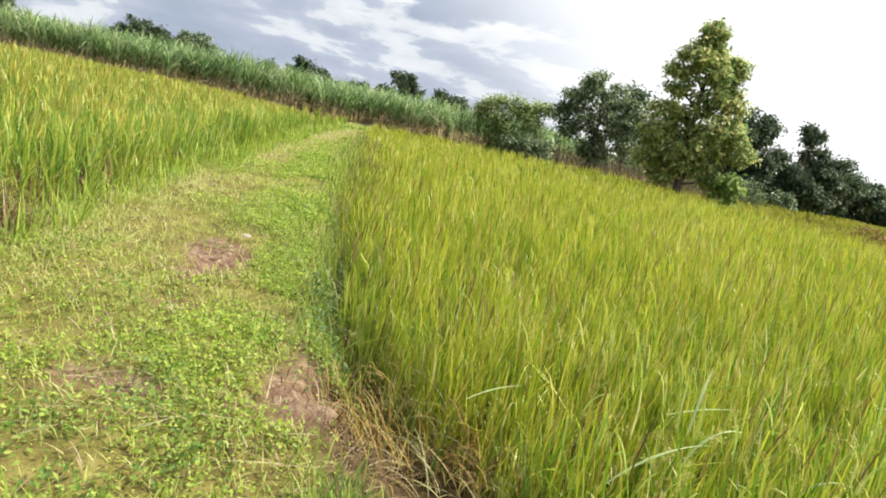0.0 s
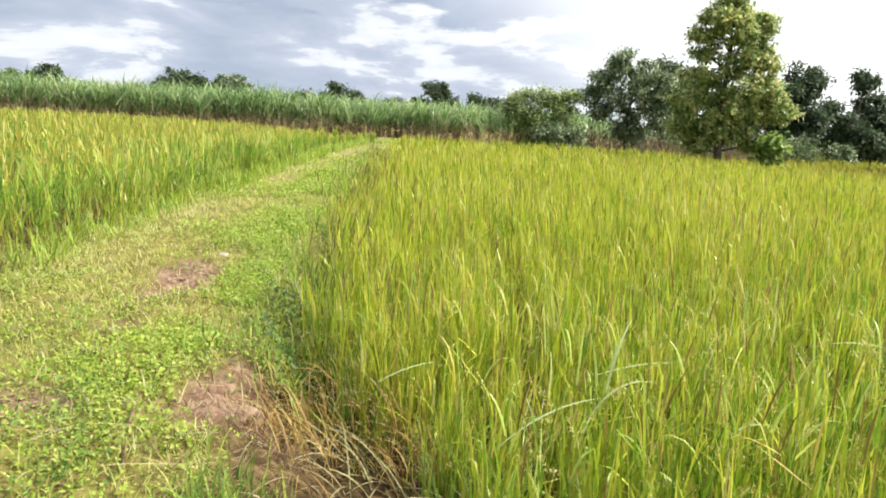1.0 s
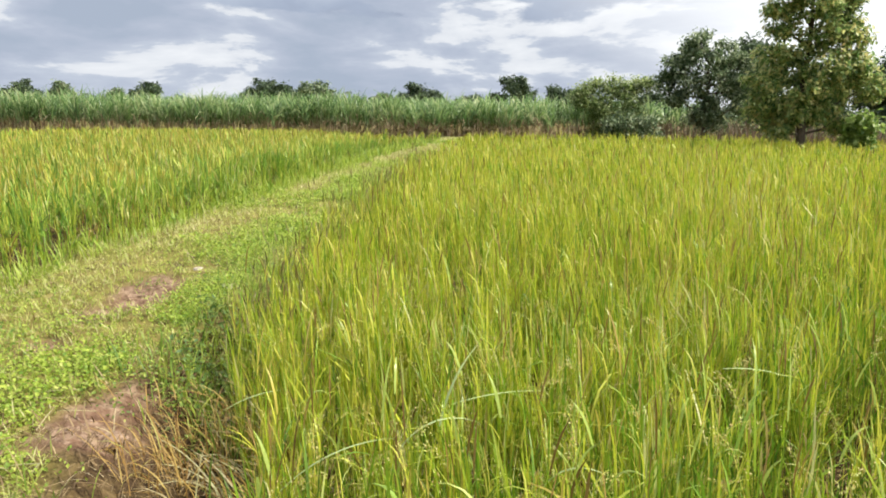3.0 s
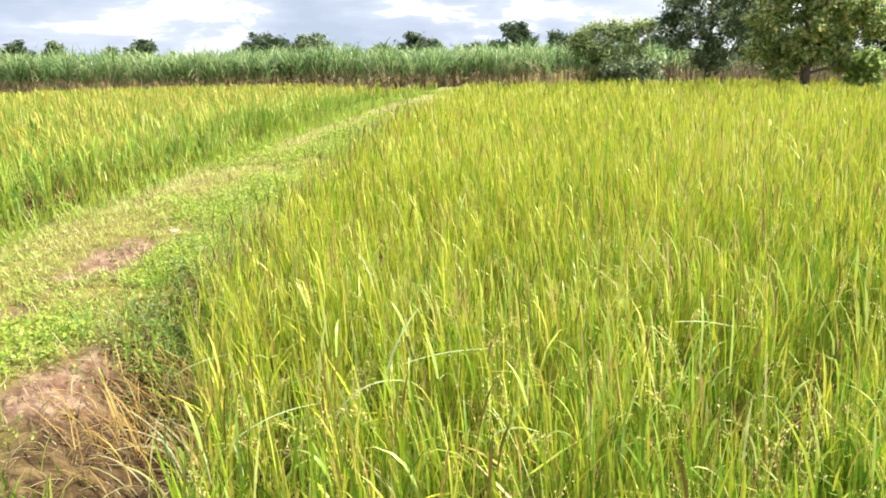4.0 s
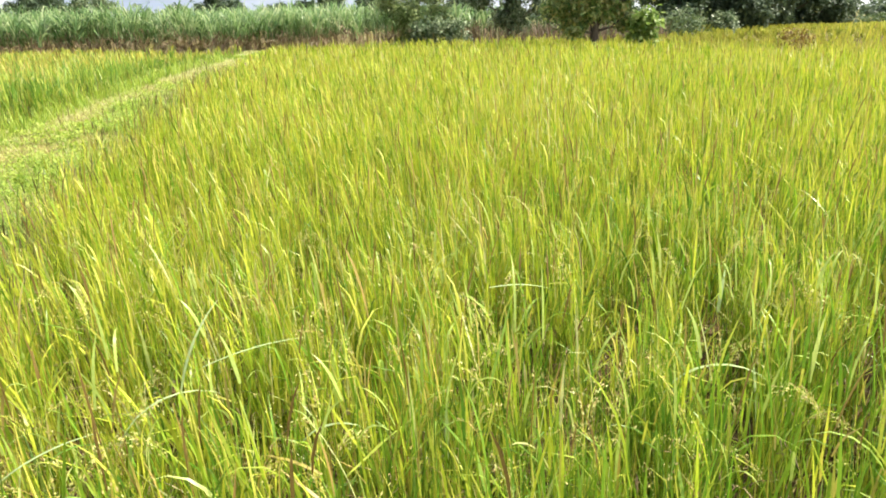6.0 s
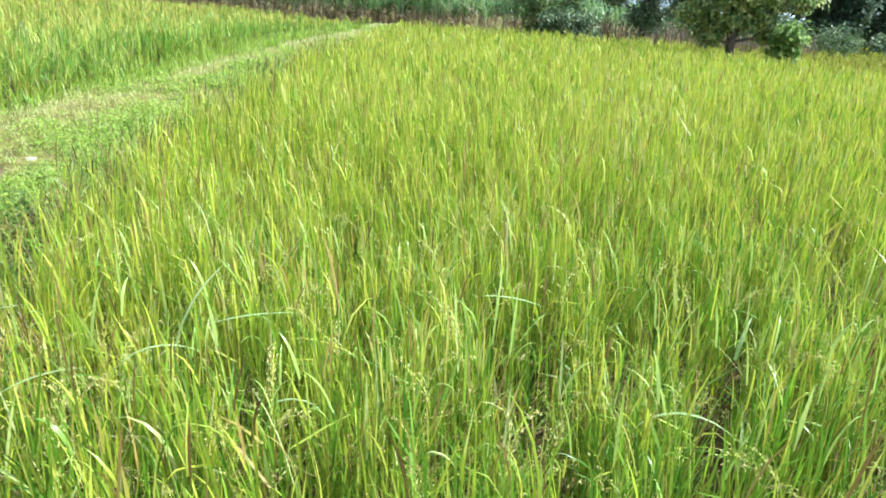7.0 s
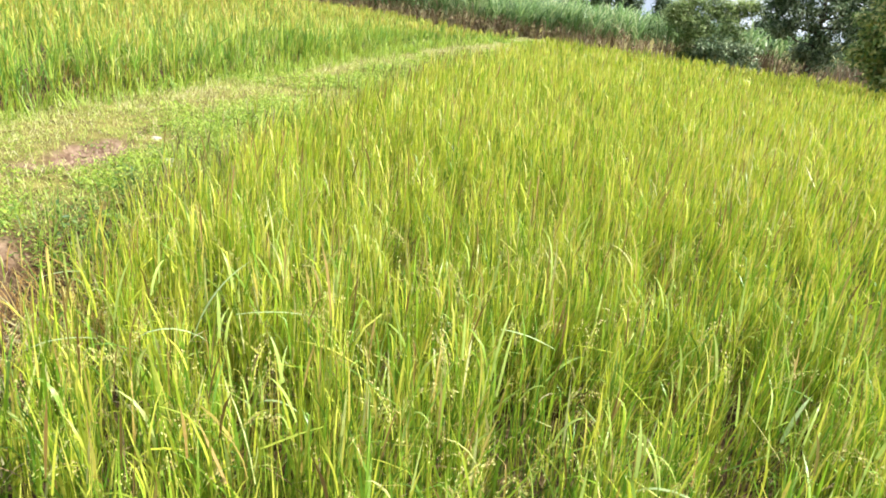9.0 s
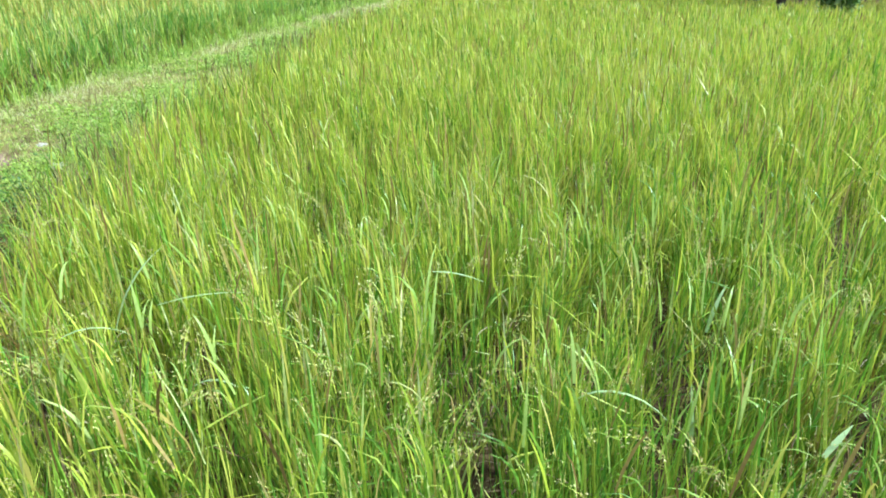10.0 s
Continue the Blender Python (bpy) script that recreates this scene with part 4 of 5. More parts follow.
        px, py = corner[None, :, 0] * c - corner[None, :, 1] * d, corner[None, :, 0] * d + corner[None, :, 1] * c
        v = np.stack([px, py, np.repeat(corner[None, :, 2], m, 0)], 2) * size[:, None, None] + np.stack([x, y, land(x, y) - 0.028], 1)[:, None, :]
        first = (np.arange(m) * 4)[:, None]
        clod.put(v.reshape(-1, 3), np.zeros((0, 4), int), np.concatenate([first + np.array([f]) for f in ([0, 1, 3], [1, 2, 3], [2, 0, 3])]))
    tagged(new("soil_clods", clod.mesh("clods", CLOD)), "crumbly reddish-brown clods of dry soil", "soil clods", kind="stuff")
    # a ragged clump of dry straw at the foot of the tall rice
    r = np.random.default_rng(39)
    c = 380
    x, y = -3.36 + r.normal(0, 0.12, c), 4.72 + r.normal(0, 0.13, c)
    ribbons(straw, np.stack([x, y, land(x, y)], 1), r.uniform(0, 6.28, c), r.uniform(0.1, 0.9, c), r.uniform(0.3, 1.6, c), r.uniform(0.15, 0.42, c), r.uniform(0.004, 0.009, c), 4)
    tagged(new("seed_heads", heads.mesh("seed_heads", SEED)), "olive-brown seed heads of grass along the rice", "grass", kind="stuff")
    tagged(new("bent_stems", arch.mesh("bent_stems", BENT)), "pale dead stems bent over beside the rice", "dead stems", kind="stuff")
    tagged(new("lush_weeds", lush.mesh("lush_weeds", LUSH)), "lush deep green weeds in clumps on the bund", "weeds", kind="stuff")
    tagged(new("rank_weeds", rank.mesh("rank_weeds", RANK)), "dark green leafy weeds on the slope beside the rice", "weeds", kind="stuff")
    tagged(new("bund_turf", turf.mesh("turf", TURF)), "short trampled yellowish grass on the bund", "grass", kind="stuff")
    tagged(new("bund_weeds", weed.mesh("weeds", WEED)), "low bright green broad-leaved weeds on the bund", "weeds", kind="stuff")
    tagged(new("dry_turf", dry.mesh("dry_turf", TURF_DRY)), "short pale half-dry grass along the trodden margin", "grass", kind="stuff")
    tagged(new("tan_grass", tan.mesh("tan_grass", TAN)), "tan withered grass hanging from the edge of the rice", "grass", kind="stuff")
    tagged(new("dead_straw", straw.mesh("straw", STRAW)), "dead brown straw and stubble beside the rice", "straw", kind="stuff")


build_bund_cover()


def one_stalk(name, soup_points, radii, material, label, category, group=""):
    s = Soup()
    tube(s, soup_points, radii, 6)
    return tagged(new(name, s.mesh(name, material)), label, category, group)


one_stalk("dry_stalk", [(-1.5, 2.95, float(land(-1.5, 2.95)) + 0.02), (-1.46, 2.75, float(land(-1.46, 2.75)) + 0.035), (-1.41, 2.55, float(land(-1.41, 2.55)) + 0.02), (-1.34, 2.33, float(land(-1.34, 2.33)) + 0.015)],
          [0.006, 0.008, 0.009, 0.006], STRAW, "pale dry stalk lying across the grassy bund", "stalk")


# ---- sugarcane ----
def build_cane():
    green, dry, stalk = Soup(), Soup(), Soup()
    for box, per, each, segs, widen, seed in (((-46, 7.5, 32.6, 36.5), 8, 9, 3, 1.4, 41), ((-60, 12, 36.5, 50), 1.8, 7, 3, 2.4, 42), ((-75, -40, 28, 50), 1.8, 7, 3, 2.4, 43)):
        x, y, r = scatter(*box, per, seed)
        front = 32.9 + 0.35 * wobble(x, y, 1.6) - 0.35 * ease(-8, -40, x) * 8 + 2.2 * ease(1, 9, x)
        x, y = keep(y > front, x, y)
        c = len(x)
        z = land(x, y)
        tall = (2.22 + 0.14 * wobble(x, y, 0.5, 0.8) + 0.12 * wobble(x, y, 2.7, 0.3)) * r.uniform(0.80, 1.10, c) + 0.22 * ease(-10, -34, x)
        ribbons(stalk, np.stack([x, y, z], 1), r.uniform(0, 6.28, c), np.abs(r.normal(0.03, 0.05, c)), r.uniform(0, 0.1, c), tall * 0.75, np.full(c, 0.022) * widen, 2, foot=1.0)
        lx, ly, lz, lt = (np.repeat(a, each) for a in (x, y, z, tall))
        m = len(lx)
        h = lt * r.uniform(0.45, 0.82, m)
        ribbons(green, np.stack([lx + r.normal(0, 0.05, m), ly + r.normal(0, 0.05, m), lz + h], 1), r.uniform(0, 6.28, m), r.uniform(0.08, 0.8, m), r.uniform(0.7, 2.4, m), (lt - h) * r.uniform(0.9, 1.5, m) + 0.35,
                r.uniform(0.025, 0.05, m) * widen, segs, power=2.0, roll=r.normal(0, 0.4, m))
        some = 8 if widen < 2 else 2
        lx, ly, lz, lt = (np.repeat(a, some) for a in (x, y, z, tall))
        # the dry leaves are thickest towards the end of the bund
        lx, ly, lz, lt = keep(r.random(len(lx)) < 0.45 + 0.55 * ease(-16, -2, lx), lx, ly, lz, lt)
        m = len(lx)
        h = lt * r.uniform(0.12, 0.58, m)
        ribbons(dry, np.stack([lx, ly, lz + h], 1), r.uniform(0, 6.28, m), r.uniform(0.5, 1.4, m), r.uniform(0.8, 1.9, m), r.uniform(0.4, 0.9, m), r.uniform(0.025, 0.05, m) * widen, segs)
    top = thing("sugarcane_field", (0, 0, 0), "dense green sugarcane with dry brown lower leaves behind the rice", "sugarcane", kind="stuff")
    part("green_leaves", green.mesh("cane_leaves", CANE), top, "arching green cane leaves", "stuff")
    part("dry_leaves", dry.mesh("cane_dry_leaves", CANE_DRY), top, "hanging dry brown cane leaves", "stuff")
    part("stalks", stalk.mesh("cane_stalks", CANE_DRY), top, "brownish cane stalks", "stuff")


build_cane()


# ---- trees ----
def tree(name, at, lobes, leaf_size, per_lobe, material, label, category="tree", trunk=0.14, lean=(0, 0), clump=0.30, seed=1, group="", limbs=True, slim=0.55, droop=0.4, fill=0.75):
    """lobes: (x, y, z, radius) from the foot. Trunk and limbs reach into every lobe; clumps of leaves fill the lobes unevenly."""
    r = np.random.default_rng(seed)
    top = thing(name, (at[0], at[1], float(land(at[0], at[1]))), label, category, group)
    wood, crown, branches = Soup(), Soup(), []
    high = max(l[2] for l in lobes)
    fork = min(l[2] for l in lobes) * 0.8
    spine = [(lean[0] * k + 0.06 * math.sin(5 * k + seed), lean[1] * k, -0.1 + k * (high * 0.92 + 0.1)) for k in (0, 0.15, 0.35, 0.55, 0.78, 1)]
    tube(wood, spine, [trunk * 1.25, trunk, trunk * 0.85, trunk * 0.6, trunk * 0.35, trunk * 0.12], 8)
    for lx, ly, lz, lr in lobes:
        if limbs:
            k = np.clip((max(lz - lr, fork)) / high, 0.1, 0.9)
            s = Vector((lean[0] * k, lean[1] * k, k * high * 0.92))
            e = Vector((lx, ly, lz))
            bow = (s + e) / 2 + Vector((0, 0, -0.12 * (e - s).length))
            limb = Soup()
            tube(limb, [s, bow, e], [trunk * 0.38, trunk * 0.26, trunk * 0.08], 5)
            branches.append(limb)
        count = max(5, int(per_lobe / 68))
        d = r.normal(size=(count, 3))
        d /= np.linalg.norm(d, axis=1)[:, None]
        d *= (fill + (1 - fill) * r.random(count)[:, None]) * (0.62 + 0.38 * r.random(count)[:, None] ** 0.4)
        centre = np.array([lx, ly, lz]) + d * lr * np.array([1, 1, 0.92])
        each = int(per_lobe / count)
        near = np.repeat(centre, each, 0) + r.normal(0, clump * 0.5, (count * each, 3)) * np.array([1, 1, 0.75])
        near[:, 2] = np.maximum(near[:, 2], 0.25)
        leaves(crown, near, leaf_size, droop, slim, seed * 31 + int(lz * 10))
    stem = part("trunk", wood.mesh(name + "_trunk", BARK), top, "brown bark trunk")
    for limb in branches:
        part("limb", limb.mesh(name + "_limb", BARK), stem)
    part("crown", crown.mesh(name + "_crown", material), top)
    return top


def blob(r, n, sx, sz, z0, rad):
    """A loose heap of lobes for a plain round crown."""
    out = []
    for _ in range(n):
        a, k = r.uniform(0, 6.28), math.sqrt(r.random())
        h = r.random()
        w = math.sin(math.pi * (0.18 + 0.72 * h))
        out.append((math.cos(a) * k * sx * w, math.sin(a) * k * sx * w, z0 + h * sz, rad * r.uniform(0.7, 1.2)))
    return out


def build_trees():
    r = random.Random(5)
    # the tall tree with yellowing leaves in the rice
    main = [(-0.3, 0, 7.15, 0.4), (-0.3, 0.1, 6.6, 0.6), (-1.0, -0.2, 6.0, 0.7), (0.4, 0.2, 6.1, 0.75), (1.05, 0.0, 6.0, 0.5), (-0.3, -0.4, 5.6, 0.85), (1.0, 0.1, 5.4, 0.7), (-1.3, 0.1, 5.2, 0.7), (0.3, -0.3, 4.8, 0.95), (-0.8, 0.2, 4.3, 0.85), (1.1, -0.1, 4.4, 0.85),
            (-1.5, 0.1, 3.7, 0.7), (0.2, -0.5, 3.7, 0.95), (1.7, 0.1, 3.5, 0.8), (-1.7, -0.1, 2.9, 0.75), (-0.5, -0.5, 2.9, 0.9), (0.9, 0.2, 2.8, 0.9), (2.2, 0, 2.9, 0.7), (-1.7, 0.1, 2.1, 0.65), (-0.8, -0.3, 2.0, 0.8), (0.4, 0.2, 2.0, 0.8), (1.3, 0, 1.8, 0.65), (-1.1, -0.2, 1.45, 0.5)]
    tree("tall_tree", (12.1, 26.1), [(x * 0.96, y, z, q * 0.88) for x, y, z, q in main], 0.185, 1250, LEAF_YELLOW, "tall leafy tree with yellowing leaves standing in the rice", trunk=0.17, lean=(-0.3, 0), clump=0.28, seed=3)
    tree("sapling", (13.45, 25.2), [(0.25, 0, 1.35, 0.4), (0, 0, 1.25, 0.38), (0.22, 0, 0.95, 0.38), (-0.2, 0.1, 0.9, 0.34), (0.35, 0.1, 0.7, 0.28), (0.1, -0.2, 1.6, 0.32)], 0.21, 260, LEAF_SPROUT, "bright light-green sapling beside the tall tree", "sapling", trunk=0.04, clump=0.3, seed=4, slim=0.7)
    # the looser tree with glossy greyish leaves
    loose = [(-0.5, 0, 5.1, 0.75), (-1.0, 0.1, 4.6, 0.8), (0.8, 0.2, 4.6, 0.85), (-1.6, 0, 4.0, 0.7), (0.1, -0.3, 4.0, 0.95), (1.5, 0.1, 4.0, 0.85), (-2.0, 0.2, 3.2, 0.6), (-0.8, -0.2, 3.3, 0.8), (1.0, -0.1, 3.1, 0.9), (2.2, 0.2, 3.5, 0.7),
             (-1.5, 0, 2.5, 0.5), (0.2, 0.1, 2.4, 0.7), (1.7, 0, 2.3, 0.7), (-0.3, 0, 1.6, 0.5), (0.5, 0, 1.3, 0.5)]
    tree("broad_tree", (11.2, 35.0), [(x, y, z, q * 0.86) for x, y, z, q in loose], 0.19, 950, LEAF_GREY, "broad loose-crowned tree with glossy grey-green leaves", trunk=0.16, clump=0.36, seed=6)
    # the feathery bush at the end of the cane
    bush = [(-1.3, 0, 2.75, 0.42), (-0.6, 0.1, 2.95, 0.42), (0.2, 0, 3.0, 0.48), (1.0, 0, 3.05, 0.42), (1.55, 0, 3.0, 0.32), (-1.6, 0, 2.35, 0.36), (-0.8, 0, 2.2, 0.6), (0.2, -0.2, 2.2, 0.68), (1.0, 0, 2.3, 0.52),
            (-0.5, -0.2, 1.5, 0.7), (0.5, -0.2, 1.5, 0.72), (1.2, 0, 1.4, 0.58), (0.3, -0.2, 0.8, 0.7), (1.1, 0, 0.8, 0.6), (-0.5, 0, 0.8, 0.6)]
    tree("feathery_bush", (6.5, 34.6), bush, 0.14, 1050, LEAF_BUSH, "wide feathery bush with pale green top", "bush", trunk=0.1, clump=0.34, seed=8, slim=0.5, droop=-0.2)
    low = [(-0.6, -0.5, 1.0, 0.6), (0.3, -0.6, 1.3, 0.6), (1.0, -0.5, 1.2, 0.55), (0.4, -0.6, 0.8, 0.65), (1.3, -0.4, 0.8, 0.45), (-0.1, -0.5, 0.45, 0.5), (0.9, -0.5, 0.4, 0.45)]
    tree("leafy_shrub", (6.9, 34.0), low, 0.16, 600, LEAF_GREY, "dark glossy-leaved shrub under the feathery bush", "shrub", trunk=0.05, clump=0.35, seed=9)
    # darker trees beyond the field
    tree("dark_tree", (26.8, 46), blob(r, 14, 1.9, 4.6, 1.5, 0.95), 0.31, 850, LEAF_DARK, "dark narrow tree beyond the rice field", trunk=0.2, clump=0.5, seed=12, group="dark trees beyond the rice")
    for i, (x, y, sx, sz, z0) in enumerate([(32.6, 48, 2.6, 5.0, 1.4), (36.5, 50, 2.6, 3.4, 1.2), (29.6, 52, 2.0, 3.2, 1.2), (41.0, 54, 3.0, 2.8, 1.0), (46.5, 56, 3.2, 2.6, 0.9), (23.0, 50, 1.8, 3.0, 1.4)]):
        tree("dark_tree", (x, y), blob(r, 13, sx, sz, z0, 1.0), 0.34, 850, LEAF_DARK, "dark rounded tree at the far edge of the field", trunk=0.2, clump=0.55, seed=20 + i, group="dark trees beyond the rice")
    tree("dark_tree", (15.8, 42), blob(r, 8, 1.5, 3.2, 2.6, 0.9), 0.32, 420, LEAF_DARK, "dark tree half hidden behind lighter trees", trunk=0.16, clump=0.5, seed=31, group="dark trees beyond the rice")
    for at, size, seed in (((26.0, 43.5), 1.0, 41), ((29.6, 44.5), 0.85, 42), ((24.6, 45.5), 0.8, 43)):
        heap = [(0, 0, 1.5 * size, 0.55 * size), (-0.7 * size, 0, 1.2 * size, 0.5 * size), (0.7 * size, 0, 1.3 * size, 0.5 * size), (0.1, -0.3, 0.8 * size, 0.6 * size), (-0.5 * size, -0.2, 0.5 * size, 0.4 * size), (0.6 * size, -0.2, 0.5 * size, 0.4 * size)]
        tree("pale_shrub", at, heap, 0.2, 220, LEAF_GREY, "pale grey-green shrub at the foot of dark trees", "shrub", trunk=0.05, clump=0.35, seed=seed, group="shrubs under the dark trees")
    tree("dry_shrub", (17.3, 21.5), [(0, 0, 0.9, 0.35), (-0.4, 0.1, 0.7, 0.3), (0.4, 0, 0.75, 0.3), (0, -0.2, 0.45, 0.35)], 0.10, 160, SPIKE, "low brown dry shrub between the two fields", "shrub", trunk=0.03, clump=0.22, seed=44)
    # single trees far behind the cane: x, top, width
    far = [(-60.1, 2.6, 4.6, 0), (-55.0, 3.15, 1.9, 1), (-47.8, 2.4, 1.6, 1), (-43.4, 2.9, 2.8, 0), (-28.3, 3.3, 3.8, 0), (-25.9, 2.8, 2.8, 0), (-22.0, 3.15, 3.9, 1), (-13.0, 1.8, 2.1, 1), (-8.6, 2.85, 4.7, 0), (-1.8, 1.7, 2.3, 0), (3.4, 3.85, 5.6, 0),
           (8.3, 2.75, 3.2, 0), (10.6, 2.3, 2.6, 0), (19.7, 2.2, 3.0, 0)]
    for i, (x, z, w, light) in enumerate(far):
        foot = float(land(x, 85))
        h = z - foot
        tree("far_tree", (x, 85), blob(r, 14, w * 0.62, h * 0.50, h * 0.44, min(w * 0.25, 1.1)), 0.42, 300, LEAF_GREY if light else LEAF_DARK, "pale hazy tree behind the sugarcane" if light else "dark tree standing behind the sugarcane", trunk=0.16, limbs=False,
             clump=0.5, seed=50 + i, group="trees behind the sugarcane")


build_trees()


def build_edge_growth():
    """Dry reeds and low scrub between the trees, and the far woods."""
    reed, scrub, wood = Soup(), Soup(), Soup()
    x, y, r = scatter(7.5, 21, 36.0, 38.5, 34, 61)
    c = len(x)
    ribbons(reed, np.stack([x, y, land(x, y)], 1), r.uniform(0, 6.28, c), np.abs(r.normal(0.1, 0.15, c)), r.uniform(0.1, 0.9, c), r.uniform(0.9, 1.7, c) * (1 + 0.25 * wobble(x, y, 1.5)), r.uniform(0.02, 0.05, c), 3)
    r = np.random.default_rng(62)
    for x0, x1, y0, y1, num, h, size in ((8, 26, 39.5, 43, 70, 1.9, 0.2), (20, 60, 58, 66, 120, 1.4, 0.35), (-80, 30, 92, 110, 160, 1.9, 0.5)):
        cx, cy = r.uniform(x0, x1, num), r.uniform(y0, y1, num)
        each = 75
        p = np.stack([np.repeat(cx, each), np.repeat(cy, each), np.repeat(land(cx, cy) + h * 0.45, each)], 1) + r.normal(0, 1, (num * each, 3)) * np.array([0.8, 0.6, h * 0.27])
        leaves(scrub, p, size, 0.3, 0.6, 63)
    for _ in range(260):
        a, d = r.uniform(-1.3, 1.5), r.uniform(170, 420)
        x, y = d * math.sin(a), d * math.cos(a)
        w, h = r.uniform(5, 11), r.uniform(2.5, 6.5)
        p = np.array([x, y, float(land(x, y)) + h * 0.45]) + r.normal(0, 1, (100, 3)) * np.array([w * 0.45, w * 0.45, h * 0.25])
        leaves(wood, p, 1.9, 0.3, 0.7, int(r.integers(1e6)))
    plume = Soup()
    x, y = 14.6 + r.normal(0, 0.7, 90), 15.7 + r.normal(0, 0.5, 90)
    az, ln = r.uniform(0, 6.28, 90), r.uniform(0.95, 1.35, 90)
    ribbons(plume, np.stack([x, y, land(x, y)], 1), az, np.abs(r.normal(0.04, 0.07, 90)), r.uniform(0, 0.2, 90), ln, np.full(90, 0.012), 3, foot=1.0)
    ribbons(plume, np.stack([x, y, land(x, y) + ln * 0.9], 1), az, np.abs(r.normal(0.1, 0.1, 90)), r.uniform(0.2, 0.8, 90), r.uniform(0.14, 0.28, 90), np.full(90, 0.03), 3, belly=0.5)
    tagged(new("tall_grass", plume.mesh("tall_grass", EAR_PALE)), "tall grass with pale seed heads at the field corner", "grass", kind="stuff")
    tagged(new("dry_reeds", reed.mesh("reeds", REED)), "dry brownish reeds and grass under the trees", "reeds", kind="stuff")
    tagged(new("scrub", scrub.mesh("scrub", LEAF_SCRUB)), "low green scrub along the field edges", "scrub", kind="stuff")
    tagged(new("far_woods", wood.mesh("far_woods", LEAF_DARK)), "distant dark woods on the horizon", "woods", kind="stuff")


build_edge_growth()


# ---- single long leaves that stand out of the rice ----
def long_leaf(foot, az, lean, curl, length, width):
    s = Soup()
    one = lambda v: np.array([float(v)])
    ribbons(s, np.array([foot], float), one(az), one(lean), one(curl), one(length), one(width), 10, power=1.2)
    me = s.mesh("long_leaf", PALE)
    me.shade_smooth()
    return me


CROP_TOP = bpy.data.objects["rice_crop"]


def single_leaves_and_ears():
    """Flag leaves and ripe ears of the nearest plants, each one apart."""
    r = np.random.default_rng(81)
    one = lambda v: np.array([float(v)])
    shapes = []
    for i in range(8):
        s = Soup()
        ribbons(s, np.zeros((1, 3)), one(0), one(r.uniform(0.05, 0.35)), one((0.2, 0.5, 1.1, 1.6, 2.0, 0.1, 0.8, 2.3)[i]), one(r.uniform(0.16, 0.32)), one(r.uniform(0.007, 0.012)), 8, power=2.2, roll=one(r.normal(0, 0.5)))
        me = s.mesh("flag_leaf", FLAG)
        me.shade_smooth()
        shapes.append(me)
    heads = []
    for i in range(6):
        stalk, grain = Soup(), Soup()
        bend, ln = (1.2, 1.8, 2.4, 0.6, 2.0, 1.5)[i], r.uniform(0.15, 0.22)
        ribbons(stalk, np.zeros((1, 3)), one(0), one(0.15), one(bend), one(ln), one(0.0026), 6, foot=1.0, power=1.3)
        for k in range(3):
            ears(grain, np.zeros((1, 3)), one(r.normal(0, 0.25)), one(0.15), one(bend * r.uniform(0.9, 1.15)), one(ln * r.uniform(0.85, 1.05)), 26, 0.0095, 90 + 5 * i + k)
        heads.append((grain.mesh("ear", PANICLE), stalk.mesh("ear_stalk", STEM)))
    x, y = r.uniform(-0.2, 3.6, 900), 1.9 + 1.9 * r.random(900) ** 1.3
    x, y = keep(in_right_field(x, y) & (np.hypot(x - 1.2, y - 0.5) > 1.3), x, y)
    high = land(x, y) + crop_right(x, y) * r.uniform(0.55, 0.92, len(x))
    for i in range(min(len(x), 260)):
        at = pose(x[i], y[i], high[i], 0, 0, r.uniform(0, 360))
        if i % 4:
            part("flag_leaf", shapes[int(r.integers(8))], CROP_TOP).matrix_basis = at
        else:
            grain, stalk = heads[int(r.integers(6))]
            ear = part("ear", grain, CROP_TOP, "ripe golden ear of rice")
            ear.matrix_basis = at
            part("stalk", stalk, ear)


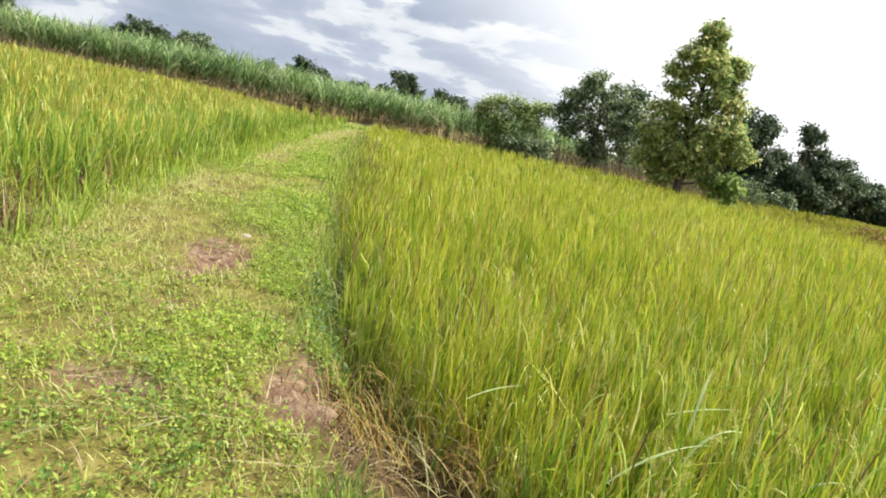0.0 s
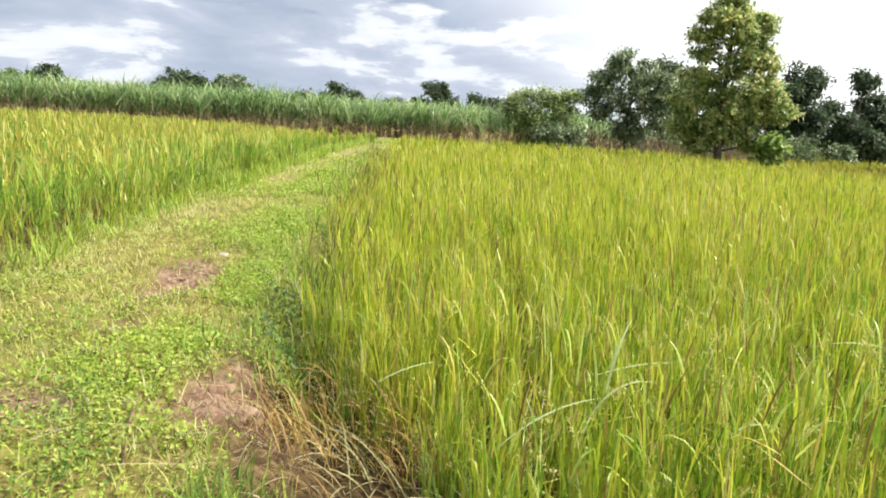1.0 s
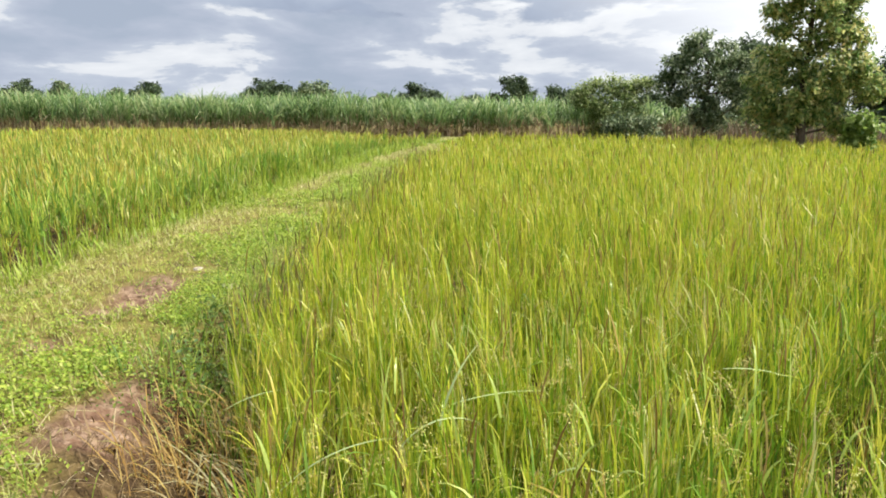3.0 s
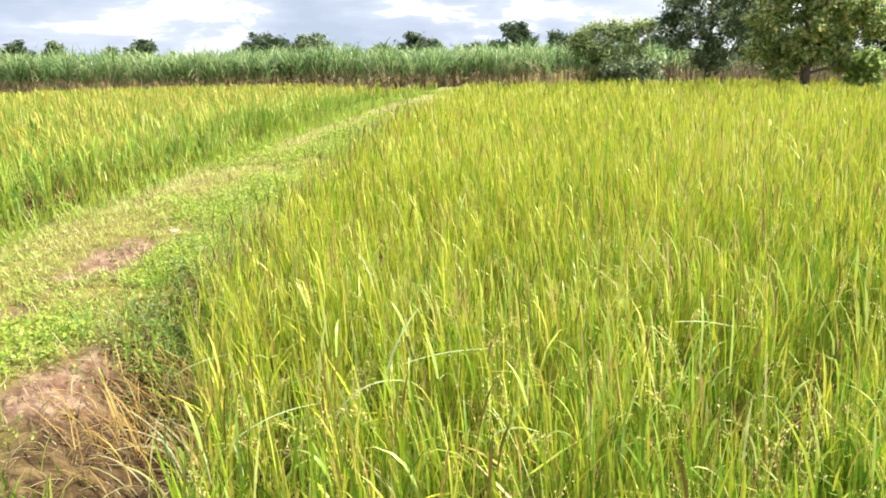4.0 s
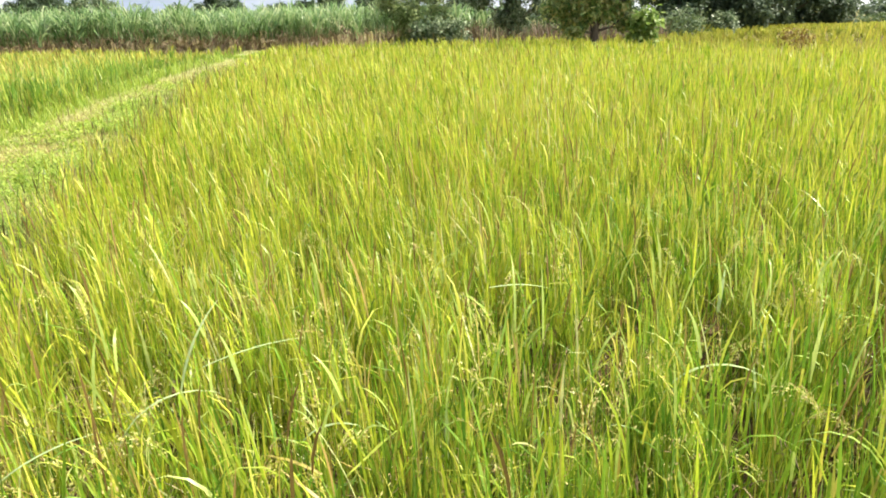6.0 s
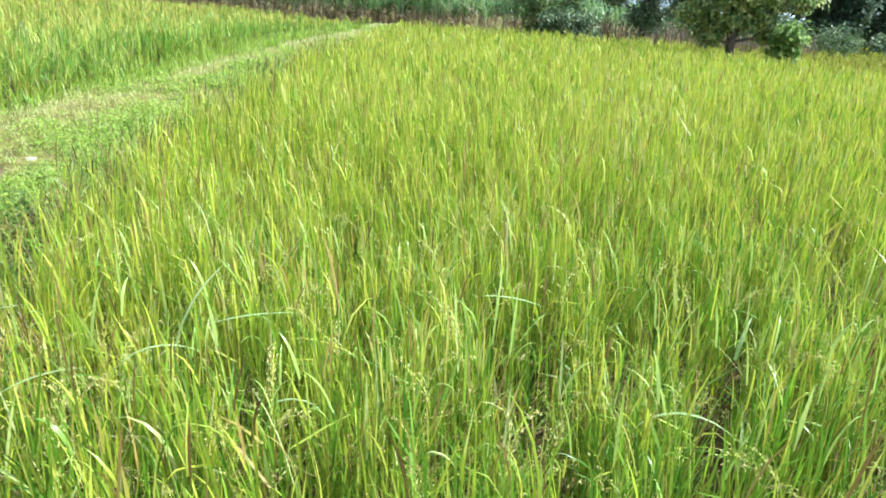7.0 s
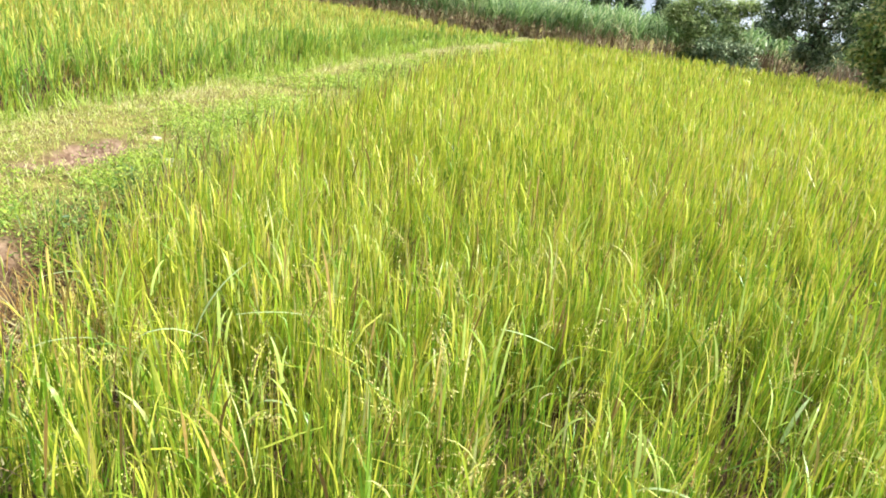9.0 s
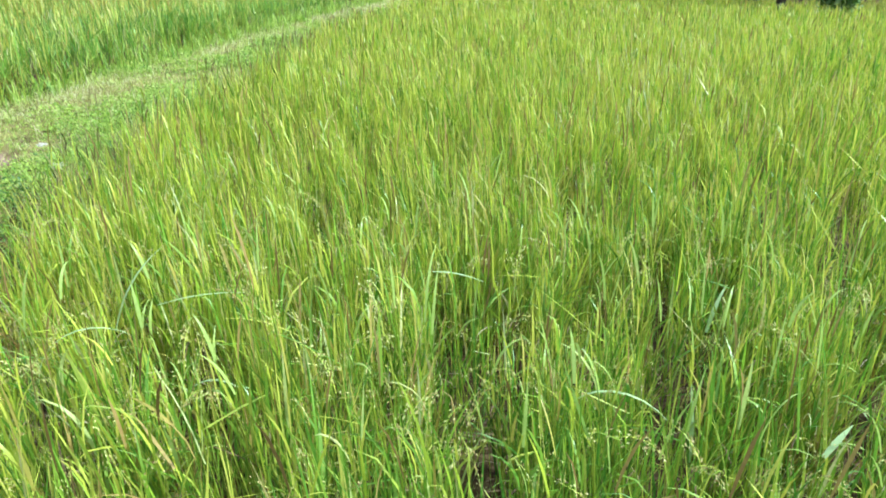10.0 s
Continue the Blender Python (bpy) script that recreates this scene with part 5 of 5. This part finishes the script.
for foot, az, lean, curl, length, width in (
        ((-0.02, 2.2, 0.19), 0.05, 0.75, 0.75, 0.44, 0.013), ((2.04, 2.38, 0.08), -0.5, 0.1, 2.2, 0.48, 0.016), ((2.53, 2.48, -0.12), 2.0, 0.1, 0.25, 0.32, 0.022), ((2.7, 2.05, 0.30), 0.6, 0.9, 0.3, 0.13, 0.018),
        ((2.74, 3.1, 0.05), 0.9, 0.3, 0.9, 0.24, 0.018), ((0.5, 2.82, 0.22), 0.0, 1.2, 0.4, 0.40, 0.010), ((0.82, 2.3, 0.14), -0.2, 0.2, 1.9, 0.30, 0.014), ((1.32, 2.47, -0.08), 1.2, 0.05, 0.2, 0.30, 0.016), ((1.57, 2.84, 0.41), -0.4, 1.3, 0.5, 0.24, 0.010),
        ((0.32, 2.33, 0.18), 0.2, 0.15, 2.1, 0.45, 0.013), ((-0.45, 2.8, 0.16), 0.1, 1.0, 0.5, 0.28, 0.012), ((0.47, 2.57, 0.25), 0.9, 0.3, 0.9, 0.37, 0.012)):
    part("leaf", long_leaf(foot, az, lean, curl, length, width), CROP_TOP, "long pale bent leaf")
single_leaves_and_ears()


# ---- small things lying on the bund ----
def lump(name, at, size, flat, material, seed, label, category):
    """An uneven stone or lump of earth."""
    r = np.random.default_rng(seed)
    bm = bmesh.new()
    bmesh.ops.create_icosphere(bm, subdivisions=2, radius=0.5)
    for v in bm.verts:
        v.co = v.co * float(r.uniform(0.86, 1.14))
        v.co.z = max(v.co.z, -0.25) * flat
        v.co *= size
    me = bpy.data.meshes.new(name)
    bm.to_mesh(me)
    bm.free()
    me.materials.append(material)
    ob = tagged(new(name, me), label, category)
    ob.matrix_basis = pose(at[0], at[1], float(land(*at)) + 0.16 * size * flat, 0, 0, r.uniform(0, 360))
    return ob


STONE = bark_material("pale_stone", (0.36, 0.30, 0.25), (0.58, 0.52, 0.45))
lump("clod_of_earth", (-1.05, 2.95), 0.13, 0.55, CLOD, 1, "large dried lump of reddish earth on the bund", "clod")
lump("stone", (-1.40, 5.18), 0.12, 0.4, STONE, 2, "pale flat stone half sunk in the weeds", "stone")
lump("stone", (-1.88, 5.75), 0.09, 0.45, STONE, 3, "small pale stone in the short grass", "stone")


def paper_scrap():
    bm = bmesh.new()
    bmesh.ops.create_grid(bm, x_segments=5, y_segments=4, size=0.5)
    for v in bm.verts:
        x, y = v.co.x, v.co.y
        v.co.z = 0.03 * math.sin(7 * x + 2 * y) + 0.02 * math.cos(9 * y)
        v.co.x, v.co.y = x * 0.08 + 0.006 * math.sin(11 * y), y * 0.05
    bmesh.ops.solidify(bm, geom=bm.faces[:], thickness=0.002)
    me = bpy.data.meshes.new("paper_scrap")
    bm.to_mesh(me)
    bm.free()
    me.materials.append(bark_material("soiled_paper", (0.62, 0.60, 0.54), (0.82, 0.81, 0.77)))
    ob = tagged(new("paper_scrap", me), "crumpled dirty-white scrap lying in the weeds", "litter")
    ob.matrix_basis = pose(-1.52, 7.25, float(land(-1.52, 7.25)) + 0.035, 12, 8, 20)


paper_scrap()
